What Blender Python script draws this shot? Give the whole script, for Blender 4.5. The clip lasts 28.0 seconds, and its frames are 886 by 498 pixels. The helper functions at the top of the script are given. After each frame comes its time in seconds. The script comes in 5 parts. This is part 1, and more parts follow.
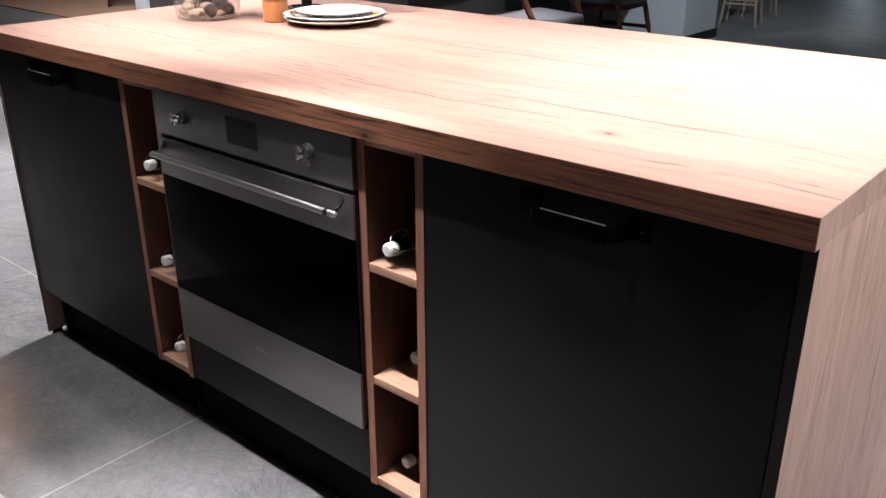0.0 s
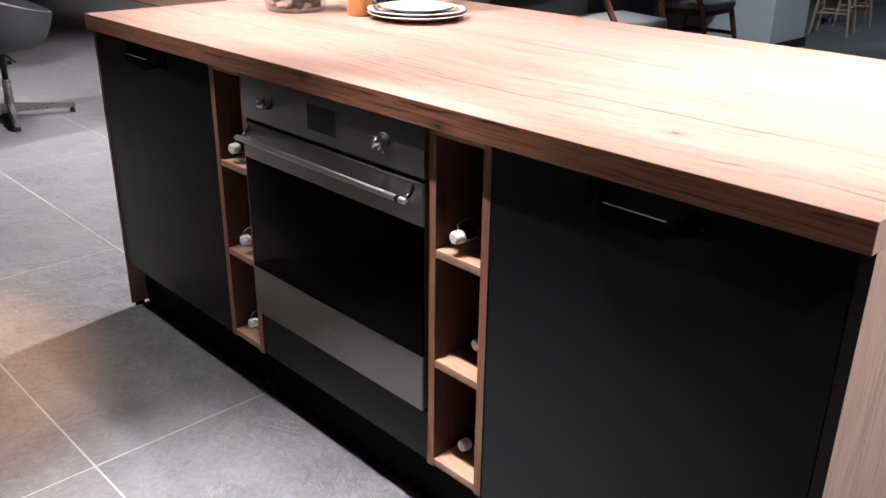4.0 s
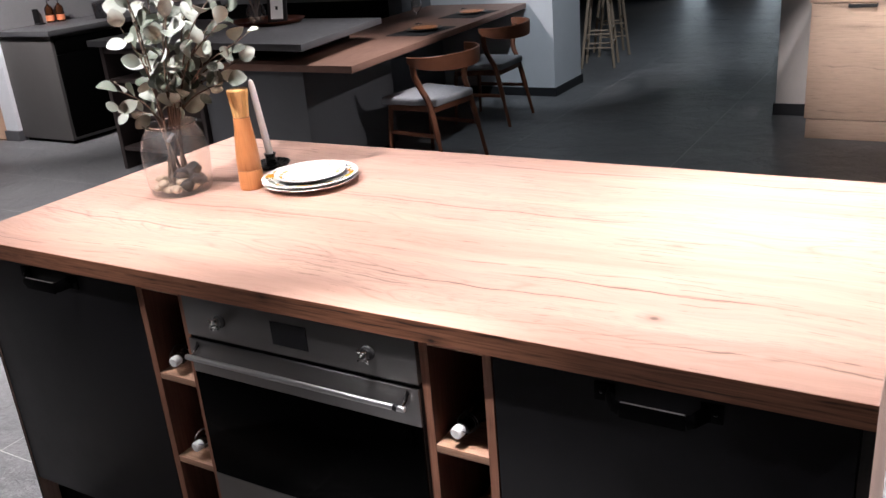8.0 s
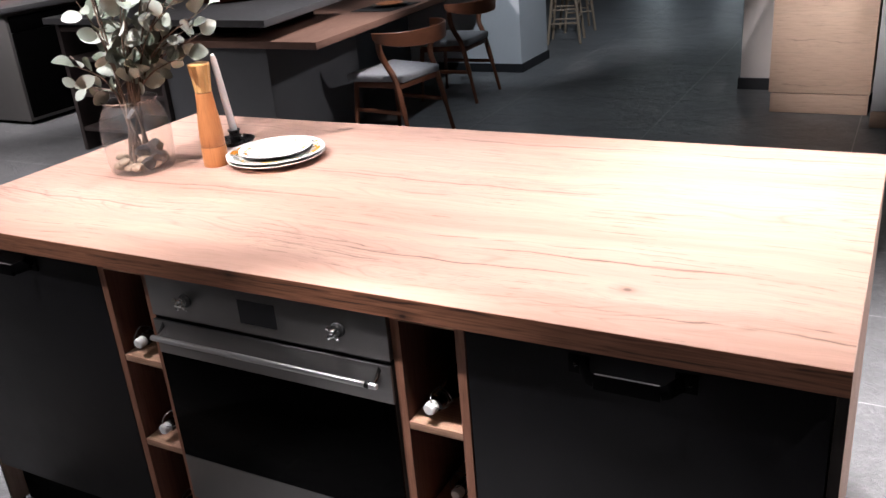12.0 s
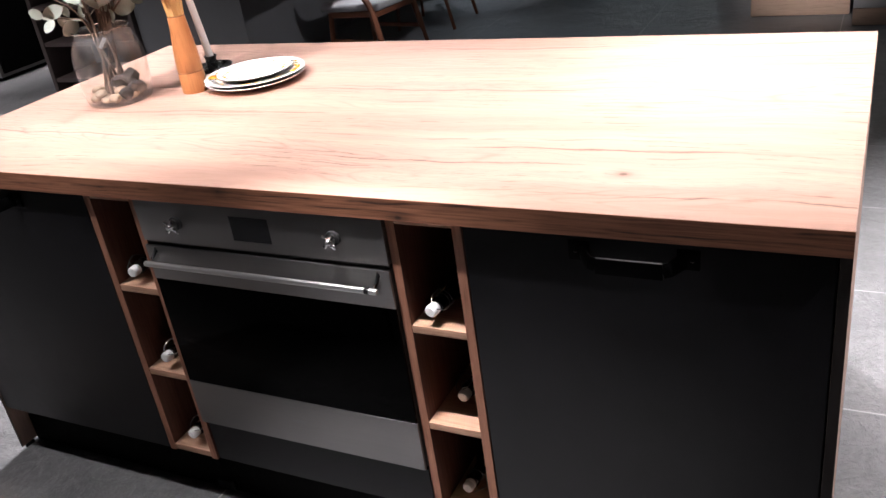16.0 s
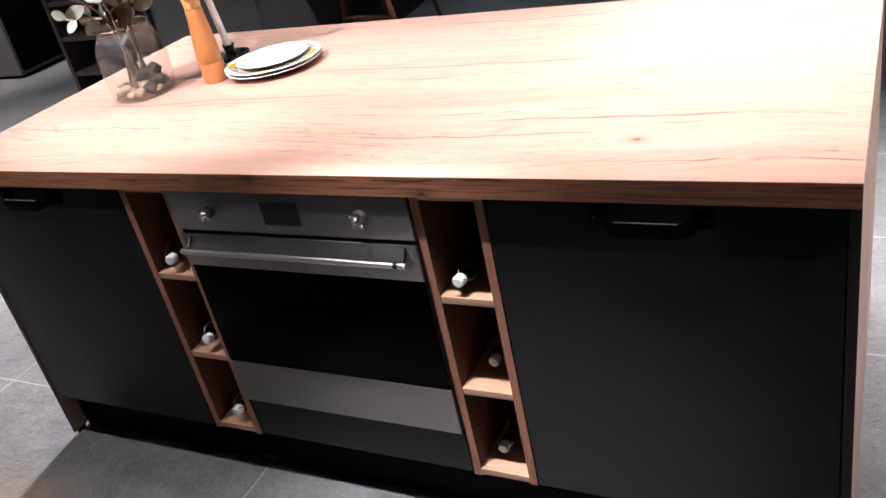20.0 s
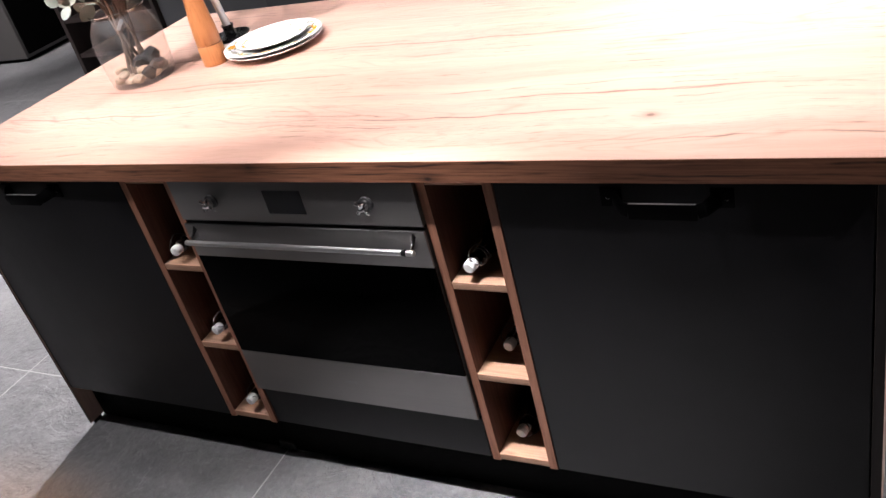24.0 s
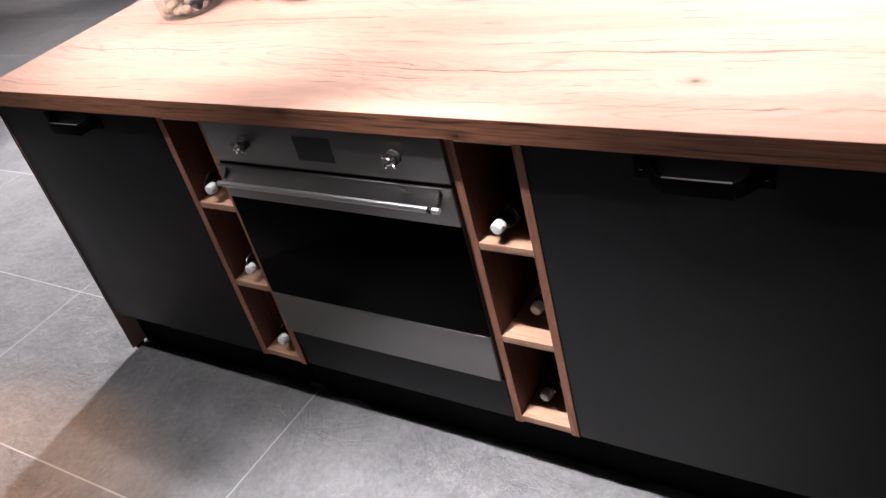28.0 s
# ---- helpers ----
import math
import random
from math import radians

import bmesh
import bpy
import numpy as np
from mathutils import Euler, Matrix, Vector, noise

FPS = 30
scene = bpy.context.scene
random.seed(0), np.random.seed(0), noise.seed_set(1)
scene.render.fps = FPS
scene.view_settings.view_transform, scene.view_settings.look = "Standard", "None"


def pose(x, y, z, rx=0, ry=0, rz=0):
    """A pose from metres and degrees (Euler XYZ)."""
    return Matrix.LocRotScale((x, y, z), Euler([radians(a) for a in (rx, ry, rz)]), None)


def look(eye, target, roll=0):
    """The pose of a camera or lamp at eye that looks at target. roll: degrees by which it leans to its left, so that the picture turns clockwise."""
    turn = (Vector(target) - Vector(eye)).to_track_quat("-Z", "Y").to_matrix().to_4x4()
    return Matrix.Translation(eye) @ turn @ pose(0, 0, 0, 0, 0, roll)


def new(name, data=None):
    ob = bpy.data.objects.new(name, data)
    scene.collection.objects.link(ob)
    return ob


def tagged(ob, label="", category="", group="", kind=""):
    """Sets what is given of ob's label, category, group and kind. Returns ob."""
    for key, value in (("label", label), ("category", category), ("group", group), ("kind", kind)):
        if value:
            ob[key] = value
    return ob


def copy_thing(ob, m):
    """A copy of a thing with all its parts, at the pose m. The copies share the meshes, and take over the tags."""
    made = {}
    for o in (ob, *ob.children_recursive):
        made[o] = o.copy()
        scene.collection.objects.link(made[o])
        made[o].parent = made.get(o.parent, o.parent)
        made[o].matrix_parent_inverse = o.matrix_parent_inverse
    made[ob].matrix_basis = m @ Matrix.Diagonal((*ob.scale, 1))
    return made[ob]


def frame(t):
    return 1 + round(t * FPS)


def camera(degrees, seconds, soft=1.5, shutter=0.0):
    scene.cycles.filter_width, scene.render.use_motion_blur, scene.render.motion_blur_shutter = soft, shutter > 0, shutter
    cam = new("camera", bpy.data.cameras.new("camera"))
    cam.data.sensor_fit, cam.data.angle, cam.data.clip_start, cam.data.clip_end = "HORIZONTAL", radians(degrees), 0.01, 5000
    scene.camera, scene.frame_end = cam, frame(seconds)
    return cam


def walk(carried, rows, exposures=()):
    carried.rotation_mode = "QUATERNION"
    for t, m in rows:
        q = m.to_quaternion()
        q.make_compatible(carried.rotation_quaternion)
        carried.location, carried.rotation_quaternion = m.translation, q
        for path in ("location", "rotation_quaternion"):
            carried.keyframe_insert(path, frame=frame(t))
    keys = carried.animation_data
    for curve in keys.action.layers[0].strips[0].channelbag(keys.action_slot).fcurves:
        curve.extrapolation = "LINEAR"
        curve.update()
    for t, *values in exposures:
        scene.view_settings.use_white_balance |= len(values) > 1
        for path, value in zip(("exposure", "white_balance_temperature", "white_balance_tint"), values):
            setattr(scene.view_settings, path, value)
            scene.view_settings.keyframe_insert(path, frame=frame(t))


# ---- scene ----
cam = camera(54.1, 28.0)
METRES, EYE, TILT, LEAN, TURN = 8.0, 1.5, 0.0, 0.0, 40.7
PATH = [
    (0, (1.638, -0.975, 1.253), (0.435, 0.419, 0.474), -0.2),
    (0.5, (1.656, -0.979, 1.245), (0.376, 0.326, 0.433), 0.3),
    (1, (1.667, -0.983, 1.241), (0.336, 0.257, 0.41), 0.2),
    (1.5, (1.677, -0.987, 1.238), (0.304, 0.203, 0.402), 0.8),
    (2, (1.695, -1.002, 1.24), (0.309, 0.186, 0.422), 1.3),
    (2.5, (1.699, -1.007, 1.239), (0.331, 0.201, 0.421), 1.9),
    (3, (1.707, -1.005, 1.24), (0.339, 0.208, 0.429), 1.1),
    (3.5, (1.709, -1.003, 1.247), (0.357, 0.241, 0.454), 0.9),
    (5.5, (1.472, -1.056, 1.33), (0.364, 0.39, 0.504), 0.0),
    (6, (1.431, -1.085, 1.402), (0.424, 0.418, 0.551), -0.8),
    (6.5, (1.419, -1.131, 1.514), (0.401, 0.412, 0.753), -3.0),
    (7, (1.414, -1.157, 1.562), (0.418, 0.408, 0.814), -4.3),
    (7.5, (1.417, -1.194, 1.593), (0.398, 0.369, 0.873), -5.0),
    (8, (1.405, -1.188, 1.589), (0.43, 0.401, 0.864), -4.9),
    (8.5, (1.406, -1.199, 1.586), (0.441, 0.398, 0.865), -5.3),
    (9, (1.405, -1.2, 1.586), (0.453, 0.405, 0.867), -5.1),
    (9.5, (1.402, -1.194, 1.583), (0.465, 0.415, 0.853), -4.5),
    (10, (1.4, -1.192, 1.582), (0.482, 0.427, 0.849), -4.2),
    (10.5, (1.4, -1.189, 1.577), (0.482, 0.423, 0.828), -4.1),
    (11, (1.397, -1.182, 1.575), (0.491, 0.427, 0.807), -3.5),
    (11.5, (1.393, -1.182, 1.573), (0.496, 0.432, 0.803), -4.2),
    (12, (1.389, -1.172, 1.57), (0.484, 0.435, 0.795), -4.9),
    (12.5, (1.383, -1.174, 1.566), (0.494, 0.436, 0.781), -5.5),
    (14.5, (1.379, -1.168, 1.515), (0.522, 0.45, 0.711), -5.4),
    (15, (1.386, -1.182, 1.517), (0.55, 0.436, 0.692), -4.4),
    (15.5, (1.383, -1.182, 1.515), (0.528, 0.404, 0.648), -7.1),
    (16, (1.377, -1.192, 1.497), (0.511, 0.368, 0.595), -8.6),
    (16.5, (1.373, -1.203, 1.502), (0.532, 0.354, 0.57), -10.8),
    (17, (1.381, -1.215, 1.51), (0.523, 0.338, 0.587), -11.4),
    (17.5, (1.394, -1.229, 1.524), (0.574, 0.37, 0.646), -10.5),
    (18, (1.394, -1.236, 1.536), (0.569, 0.357, 0.653), -11.7),
    (18.5, (1.394, -1.239, 1.536), (0.533, 0.312, 0.612), -12.0),
    (19, (1.396, -1.242, 1.532), (0.516, 0.298, 0.609), -12.0),
    (19.5, (1.401, -1.239, 1.534), (0.493, 0.272, 0.59), -12.6),
    (20, (1.402, -1.236, 1.532), (0.492, 0.267, 0.576), -12.9),
    (20.5, (1.4, -1.23, 1.532), (0.505, 0.27, 0.557), -13.4),
    (21, (1.396, -1.228, 1.532), (0.515, 0.276, 0.551), -13.7),
    (21.5, (1.382, -1.224, 1.523), (0.57, 0.297, 0.51), -12.3),
    (22, (1.382, -1.215, 1.537), (0.474, 0.273, 0.557), -14.8),
    (22.5, (1.378, -1.221, 1.537), (0.464, 0.252, 0.54), -15.9),
    (24.5, (1.388, -1.165, 1.534), (0.445, 0.269, 0.506), -15.8),
    (25, (1.38, -1.175, 1.534), (0.48, 0.253, 0.462), -15.9),
    (25.5, (1.378, -1.18, 1.531), (0.556, 0.278, 0.436), -13.6),
    (26, (1.381, -1.183, 1.54), (0.558, 0.264, 0.431), -13.9),
    (26.5, (1.378, -1.185, 1.534), (0.543, 0.243, 0.41), -13.8),
    (27, (1.382, -1.17, 1.532), (0.545, 0.26, 0.412), -13.7),
    (27.5, (1.387, -1.138, 1.541), (0.474, 0.247, 0.424), -15.7),
    (28, (1.425, -1.075, 1.531), (0.364, 0.21, 0.425), -15.7),
]
walk(cam, [(t, look(eye, target, roll)) for t, eye, target, roll in PATH], [(0, 0.0), (5.5, 0.0), (7.5, -0.17), (13.0, -0.17), (15.5, 0.0), (28, 0.0)])

# ---- world and lights ----
world = bpy.data.worlds.new("world")
scene.world = world
world.use_nodes = True
sky = world.node_tree.nodes.new("ShaderNodeTexSky")
sky.sky_type = "NISHITA"
sky.sun_disc = False
sky.sun_elevation, sky.sun_rotation = radians(35), radians(20)
world.node_tree.links.new(sky.outputs[0], world.node_tree.nodes["Background"].inputs[0])
world.node_tree.nodes["Background"].inputs[1].default_value = 0.12


def spot(name, eye, target, watts, colour, cone, blend=0.6, radius=0.04):
    lamp = bpy.data.lights.new(name, "SPOT")
    lamp.energy, lamp.color, lamp.spot_size, lamp.spot_blend, lamp.shadow_soft_size = watts, colour, radians(cone), blend, radius
    ob = new(name, lamp)
    ob.matrix_world = look(eye, target)
    return ob


NEUTRAL, WARM, COOL = (1.0, 0.955, 1.0), (1.0, 0.46, 0.18), (0.78, 0.88, 1.0)
spot("spot_lamp", (0.46, -0.41, 2.85), (0.62, -0.54, 0.0), 1000, NEUTRAL, 36, 0.9, 0.02)
spot("spot_lamp", (-0.50, -0.41, 2.85), (-0.46, -0.22, 0.0), 145, NEUTRAL, 44, 1.0, 0.02)
spot("spot_lamp", (0.86, -0.41, 2.85), (0.95, 0.14, 0.6), 80, NEUTRAL, 60, 1.0)
spot("spot_lamp", (-0.62, -0.66, 2.85), (-0.22, 0.60, 0.95), 485, NEUTRAL, 40, 1.0, 0.010)
spot("spot_lamp", (1.15, 0.90, 2.85), (1.02, 0.68, 0.9), 240, NEUTRAL, 50, 1.0)
spot("spot_lamp", (0.30, 0.62, 2.85), (0.22, 0.44, 0.9), 215, NEUTRAL, 66, 1.0)
spot("spot_lamp", (-0.76, 0.66, 2.85), (-0.26, 0.50, 0.9), 110, NEUTRAL, 42, 1.0, 0.012)
spot("spot_lamp", (0.62, 1.82, 2.85), (1.75, 0.95, 0.0), 160, NEUTRAL, 62, 1.0)
spot("spot_lamp", (0.95, 1.55, 2.85), (1.75, 1.00, 0.0), 320, NEUTRAL, 56, 1.0)
spot("spot_lamp", (2.30, 2.00, 2.85), (1.90, 1.55, 0.0), 850, NEUTRAL, 50, 1.0)
spot("spot_lamp", (2.55, 0.15, 2.85), (1.40, 0.30, 0.6), 340, NEUTRAL, 56, 0.8)
spot("spot_lamp", (-1.37, 4.0, 2.85), (-0.6, 3.2, 0.0), 75, COOL, 120, 1.0)
spot("spot_lamp", (-1.10, 2.3, 2.85), (-2.1, 0.05, 0.0), 1240, NEUTRAL, 64, 0.8)
spot("spot_lamp", (-0.75, 3.3, 2.85), (-2.2, 3.2, 0.6), 350, NEUTRAL, 46, 0.8)
spot("spot_lamp", (-3.0, 1.3, 2.85), (-1.66, 5.7, 0.45), 420, NEUTRAL, 15, 0.6, 0.02)
spot("spot_lamp", (2.10, 2.90, 2.85), (-2.05, 3.45, 0.35), 250, NEUTRAL, 15, 0.7, 0.06)
spot("spot_lamp", (-0.6, 4.3, 2.85), (-1.75, 5.9, 0.9), 230, COOL, 48, 0.8)
spot("spot_lamp", (1.45, 4.02, 2.85), (1.05, 4.88, 1.22), 480, NEUTRAL, 25, 1.0)
spot("spot_lamp", (0.80, 1.30, 2.85), (1.00, 4.85, 0.62), 620, NEUTRAL, 20, 0.9)
spot("spot_lamp", (-4.6, 2.2, 2.85), (-5.4, 3.7, 0.95), 600, NEUTRAL, 64, 0.8)
spot("spot_lamp", (-3.9, 1.7, 2.85), (-3.8, 1.4, 0.0), 320, NEUTRAL, 88, 0.9)
spot("spot_lamp", (-3.9, -0.9, 2.85), (-3.5, 0.45, 0.0), 700, NEUTRAL, 84, 0.9)
spot("spot_lamp", (-7.0, 3.6, 2.85), (-7.3, 4.2, 0.3), 200, NEUTRAL, 80, 0.8)
spot("spot_lamp", (-0.8, 8.0, 2.85), (-0.8, 8.6, 0.0), 70, COOL, 90, 0.8)
spot("pendant_bulb", (-5.2, 0.65, 2.45), (-0.68, -0.47, 0.0), 640, WARM, 7.5, 1.0, 0.05)

for x, wide in ((-2.29, 0.36), (-1.125, 0.33)):
    day = bpy.data.lights.new("window_daylight", "AREA")
    day.shape, day.size, day.size_y, day.energy, day.color = "RECTANGLE", wide, 2.3, 2.4, (0.74, 0.88, 1.0)
    new("window_daylight", day).matrix_world = look((x, 13.06, 1.2), (x, 10.0, 1.1))


# ---- materials ----
def nodes_of(name):
    mat = bpy.data.materials.new(name)
    mat.use_nodes = True
    return mat, mat.node_tree.nodes, mat.node_tree.links, mat.node_tree.nodes["Principled BSDF"]


def coords(nt, ln, scale=(1, 1, 1), kind="Object"):
    tc, mp = nt.new("ShaderNodeTexCoord"), nt.new("ShaderNodeMapping")
    mp.inputs["Scale"].default_value = scale
    ln.new(tc.outputs[kind], mp.inputs["Vector"])
    return mp.outputs[0]


def noise_node(nt, ln, vec, scale, detail=4.0, rough=0.55, dist=0.0):
    n = nt.new("ShaderNodeTexNoise")
    for key, value in (("Scale", scale), ("Detail", detail), ("Roughness", rough), ("Distortion", dist)):
        n.inputs[key].default_value = value
    if vec is not None:
        ln.new(vec, n.inputs["Vector"])
    return n.outputs["Fac"]


def ramp(nt, ln, fac, stops):
    r = nt.new("ShaderNodeValToRGB")
    els = r.color_ramp.elements
    while len(els) < len(stops):
        els.new(0.5)
    for el, (p, c) in zip(els, stops):
        el.position, el.color = p, (*c, 1) if len(c) == 3 else c
    ln.new(fac, r.inputs[0])
    return r.outputs[0]


def grey(v):
    return (v, v, v)


def mix(nt, ln, fac, a, b, mode="MIX"):
    m = nt.new("ShaderNodeMix")
    m.data_type, m.blend_type = "RGBA", mode
    for sock, val in ((m.inputs["Factor"], fac), (m.inputs["A"], a), (m.inputs["B"], b)):
        if hasattr(val, "is_linked"):
            ln.new(val, sock)
        elif isinstance(val, (int, float)):
            sock.default_value = val
        else:
            sock.default_value = (*val, 1)
    return m.outputs["Result"]


def bump(nt, ln, bsdf, height, strength, distance=0.002):
    b = nt.new("ShaderNodeBump")
    b.inputs["Strength"].default_value, b.inputs["Distance"].default_value = strength, distance
    ln.new(height, b.inputs["Height"])
    ln.new(b.outputs[0], bsdf.inputs["Normal"])


def plain(name, colour, rough=0.5, metal=0.0, vary=0.12, scale=30.0, relief=0.05, coat=0.0, spec=0.5, speck=0.0):
    """Paint, plastic, metal or ceramic: two scales of variation in tone and gloss, with fine relief."""
    mat, nt, ln, b = nodes_of(name)
    vec = coords(nt, ln)
    big, small = noise_node(nt, ln, vec, scale * 0.12, 3), noise_node(nt, ln, vec, scale, 5)
    lo, hi = tuple(c * (1 - vary) for c in colour), tuple(min(1, c * (1 + vary)) for c in colour)
    col = mix(nt, ln, 0.5, ramp(nt, ln, big, [(0.3, lo), (0.7, hi)]), ramp(nt, ln, small, [(0.3, lo), (0.7, hi)]))
    ln.new(col, b.inputs["Base Color"])
    ln.new(ramp(nt, ln, small, [(0.25, grey(max(0.02, rough - 0.06))), (0.75, grey(min(1, rough + 0.06)))]), b.inputs["Roughness"])
    b.inputs["Metallic"].default_value, b.inputs["Coat Weight"].default_value = metal, coat
    b.inputs["Specular IOR Level"].default_value = spec
    if relief:
        bump(nt, ln, b, small, relief, 0.001)
    return mat


def wood(name, axis, light, mid, dark, rough=0.45, cracks=0.0, knots=0.0, tight=1.0, relief=0.15, deep=0.3, grain=0.28):
    """Sawn wood with its grain along the given axis: broad figure, fine fibre, dark checks and knots."""
    mat, nt, ln, b = nodes_of(name)
    long, wide = 2.2, 6.5 * tight
    sc = [wide] * 3
    sc[axis] = long
    vec = coords(nt, ln, tuple(sc))
    fine = [130.0 * tight] * 3
    fine[axis] = 9.0
    vfine = coords(nt, ln, tuple(fine))
    figure = noise_node(nt, ln, vec, 1.0, 7, 0.62, 1.4)
    fibre = noise_node(nt, ln, vfine, 1.0, 4, 0.6, 0.3)
    ring = nt.new("ShaderNodeTexWave")
    ring.wave_type, ring.bands_direction = "BANDS", ("X", "Y", "Z")[1 if axis != 1 else 0]
    for key, value in (("Scale", 2.6 * tight), ("Distortion", 7.0), ("Detail", 3.0), ("Detail Scale", 1.2), ("Detail Roughness", 0.6)):
        ring.inputs[key].default_value = value
    rs = [1.0] * 3
    rs[axis] = 0.16
    ln.new(coords(nt, ln, tuple(rs)), ring.inputs["Vector"])
    base = ramp(nt, ln, figure, [(0.10, tuple((1 - deep) * c + deep * d for c, d in zip(mid, dark))), (0.38 + 0.1 * deep, tuple(0.6 * c + 0.4 * d for c, d in zip(mid, light))), (0.60, light)])
    base = mix(nt, ln, 0.14, base, ramp(nt, ln, ring.outputs["Fac"], [(0.0, tuple(0.55 * c + 0.45 * d for c, d in zip(mid, dark))), (0.25, mid), (0.8, light)]))
    base = mix(nt, ln, grain, base, ramp(nt, ln, fibre, [(0.25, tuple(c * 0.6 for c in mid)), (0.60, light)]), "MIX")
    pores = ramp(nt, ln, fibre, [(0.24, grey(0.5)), (0.38, grey(1.0))])
    base = mix(nt, ln, 0.6, base, pores, "MULTIPLY")
    height = fibre
    if cracks:
        across = [0.0 if k == axis else 1.0 for k in range(3)]
        sep = nt.new("ShaderNodeVectorMath")
        sep.operation = "DOT_PRODUCT"
        sep.inputs[1].default_value = across
        ln.new(coords(nt, ln), sep.inputs[0])
        amount = grey(0)
        for k, (step, sway, reach, width, lo) in enumerate(((0.131, 0.75, 0.9, 0.0017, 0.55), (0.29, 1.3, 0.5, 0.0024, 0.48), (0.047, 0.40, 2.2, 0.0010, 0.575))):
            ws = [1.4 * tight] * 3
            ws[axis] = reach
            drift = nt.new("ShaderNodeMath")
            drift.operation = "MULTIPLY"
            drift.inputs[1].default_value = sway * 0.16 / tight
            ln.new(noise_node(nt, ln, coords(nt, ln, tuple(ws)), 1.0 + 0.37 * k, 5, 0.62), drift.inputs[0])
            place = nt.new("ShaderNodeMath")
            ln.new(sep.outputs["Value"], place.inputs[0])
            ln.new(drift.outputs[0], place.inputs[1])
            off = nt.new("ShaderNodeMath")
            off.operation = "PINGPONG"
            off.inputs[1].default_value = step / 2 / tight
            ln.new(place.outputs[0], off.inputs[0])
            gs = [3.0 + 3 * k] * 3
            gs[axis] = 2.0 + 1.2 * k
            gate = ramp(nt, ln, noise_node(nt, ln, coords(nt, ln, tuple(gs)), 1.0, 4, 0.65), [(lo, grey(0)), (lo + 0.09, grey(1))])
            scaled = nt.new("ShaderNodeMath")
            scaled.operation, scaled.inputs[1].default_value = "DIVIDE", width * 10
            ln.new(off.outputs[0], scaled.inputs[0])
            thin = ramp(nt, ln, scaled.outputs[0], [(0.0, grey(1)), (0.045, grey(0.75)), (0.12, grey(0.12)), (0.4, grey(0))])
            amount = mix(nt, ln, 1.0, amount, mix(nt, ln, 1.0, thin, gate, "MULTIPLY"), "LIGHTEN")
        hs = [3.2 * tight] * 3
        hs[axis] = 0.5
        rise = nt.new("ShaderNodeMath")
        rise.operation, rise.inputs[1].default_value = "MULTIPLY", 26.0
        ln.new(noise_node(nt, ln, coords(nt, ln, tuple(hs)), 1.0, 3, 0.5, 0.4), rise.inputs[0])
        fold = nt.new("ShaderNodeMath")
        fold.operation, fold.inputs[1].default_value = "PINGPONG", 0.5
        ln.new(rise.outputs[0], fold.inputs[0])
        growth = ramp(nt, ln, fold.outputs[0], [(0.0, grey(0.50)), (0.05, grey(0.30)), (0.15, grey(0))])
        where = ramp(nt, ln, noise_node(nt, ln, coords(nt, ln, tuple(g * 1.7 for g in hs)), 1.0, 3, 0.6), [(0.46, grey(0)), (0.60, grey(1))])
        base = mix(nt, ln, mix(nt, ln, 1.0, growth, where, "MULTIPLY"), base, tuple(0.35 * c + 0.65 * d for c, d in zip(mid, (dark[0], dark[1] * 1.35, dark[2] * 1.5))))
        amount = mix(nt, ln, 1.0, amount, grey(cracks), "MULTIPLY")
        base = mix(nt, ln, amount, base, (0.35 * dark[0], 0.45 * dark[1], 0.55 * dark[2]))
    if knots:
        ks = [3.4 * tight] * 3
        ks[axis] = 1.7 * tight
        vor = nt.new("ShaderNodeTexVoronoi")
        vor.inputs["Scale"].default_value, vor.inputs["Randomness"].default_value = 1.0, 1.0
        ln.new(coords(nt, ln, tuple(ks)), vor.inputs["Vector"])
        spot_fac = ramp(nt, ln, vor.outputs["Distance"], [(0.015, grey(knots)), (0.034, grey(knots * 0.55)), (0.10, grey(knots * 0.12)), (0.16, grey(0))])
        base = mix(nt, ln, spot_fac, base, tuple(c * 0.25 for c in dark))
    ln.new(base, b.inputs["Base Color"])
    ln.new(ramp(nt, ln, fibre, [(0.2, grey(rough + 0.12)), (0.7, grey(rough - 0.05))]), b.inputs["Roughness"])
    b.inputs["Specular IOR Level"].default_value = 0.35
    bump(nt, ln, b, height, relief, 0.0015)
    return mat


def math_node(nt, ln, op, a, b=None, c=None):
    m = nt.new("ShaderNodeMath")
    m.operation = op
    for sock, val in zip(m.inputs, (a, b, c)):
        if val is None:
            continue
        if hasattr(val, "is_linked"):
            ln.new(val, sock)
        else:
            sock.default_value = val
    return m.outputs[0]


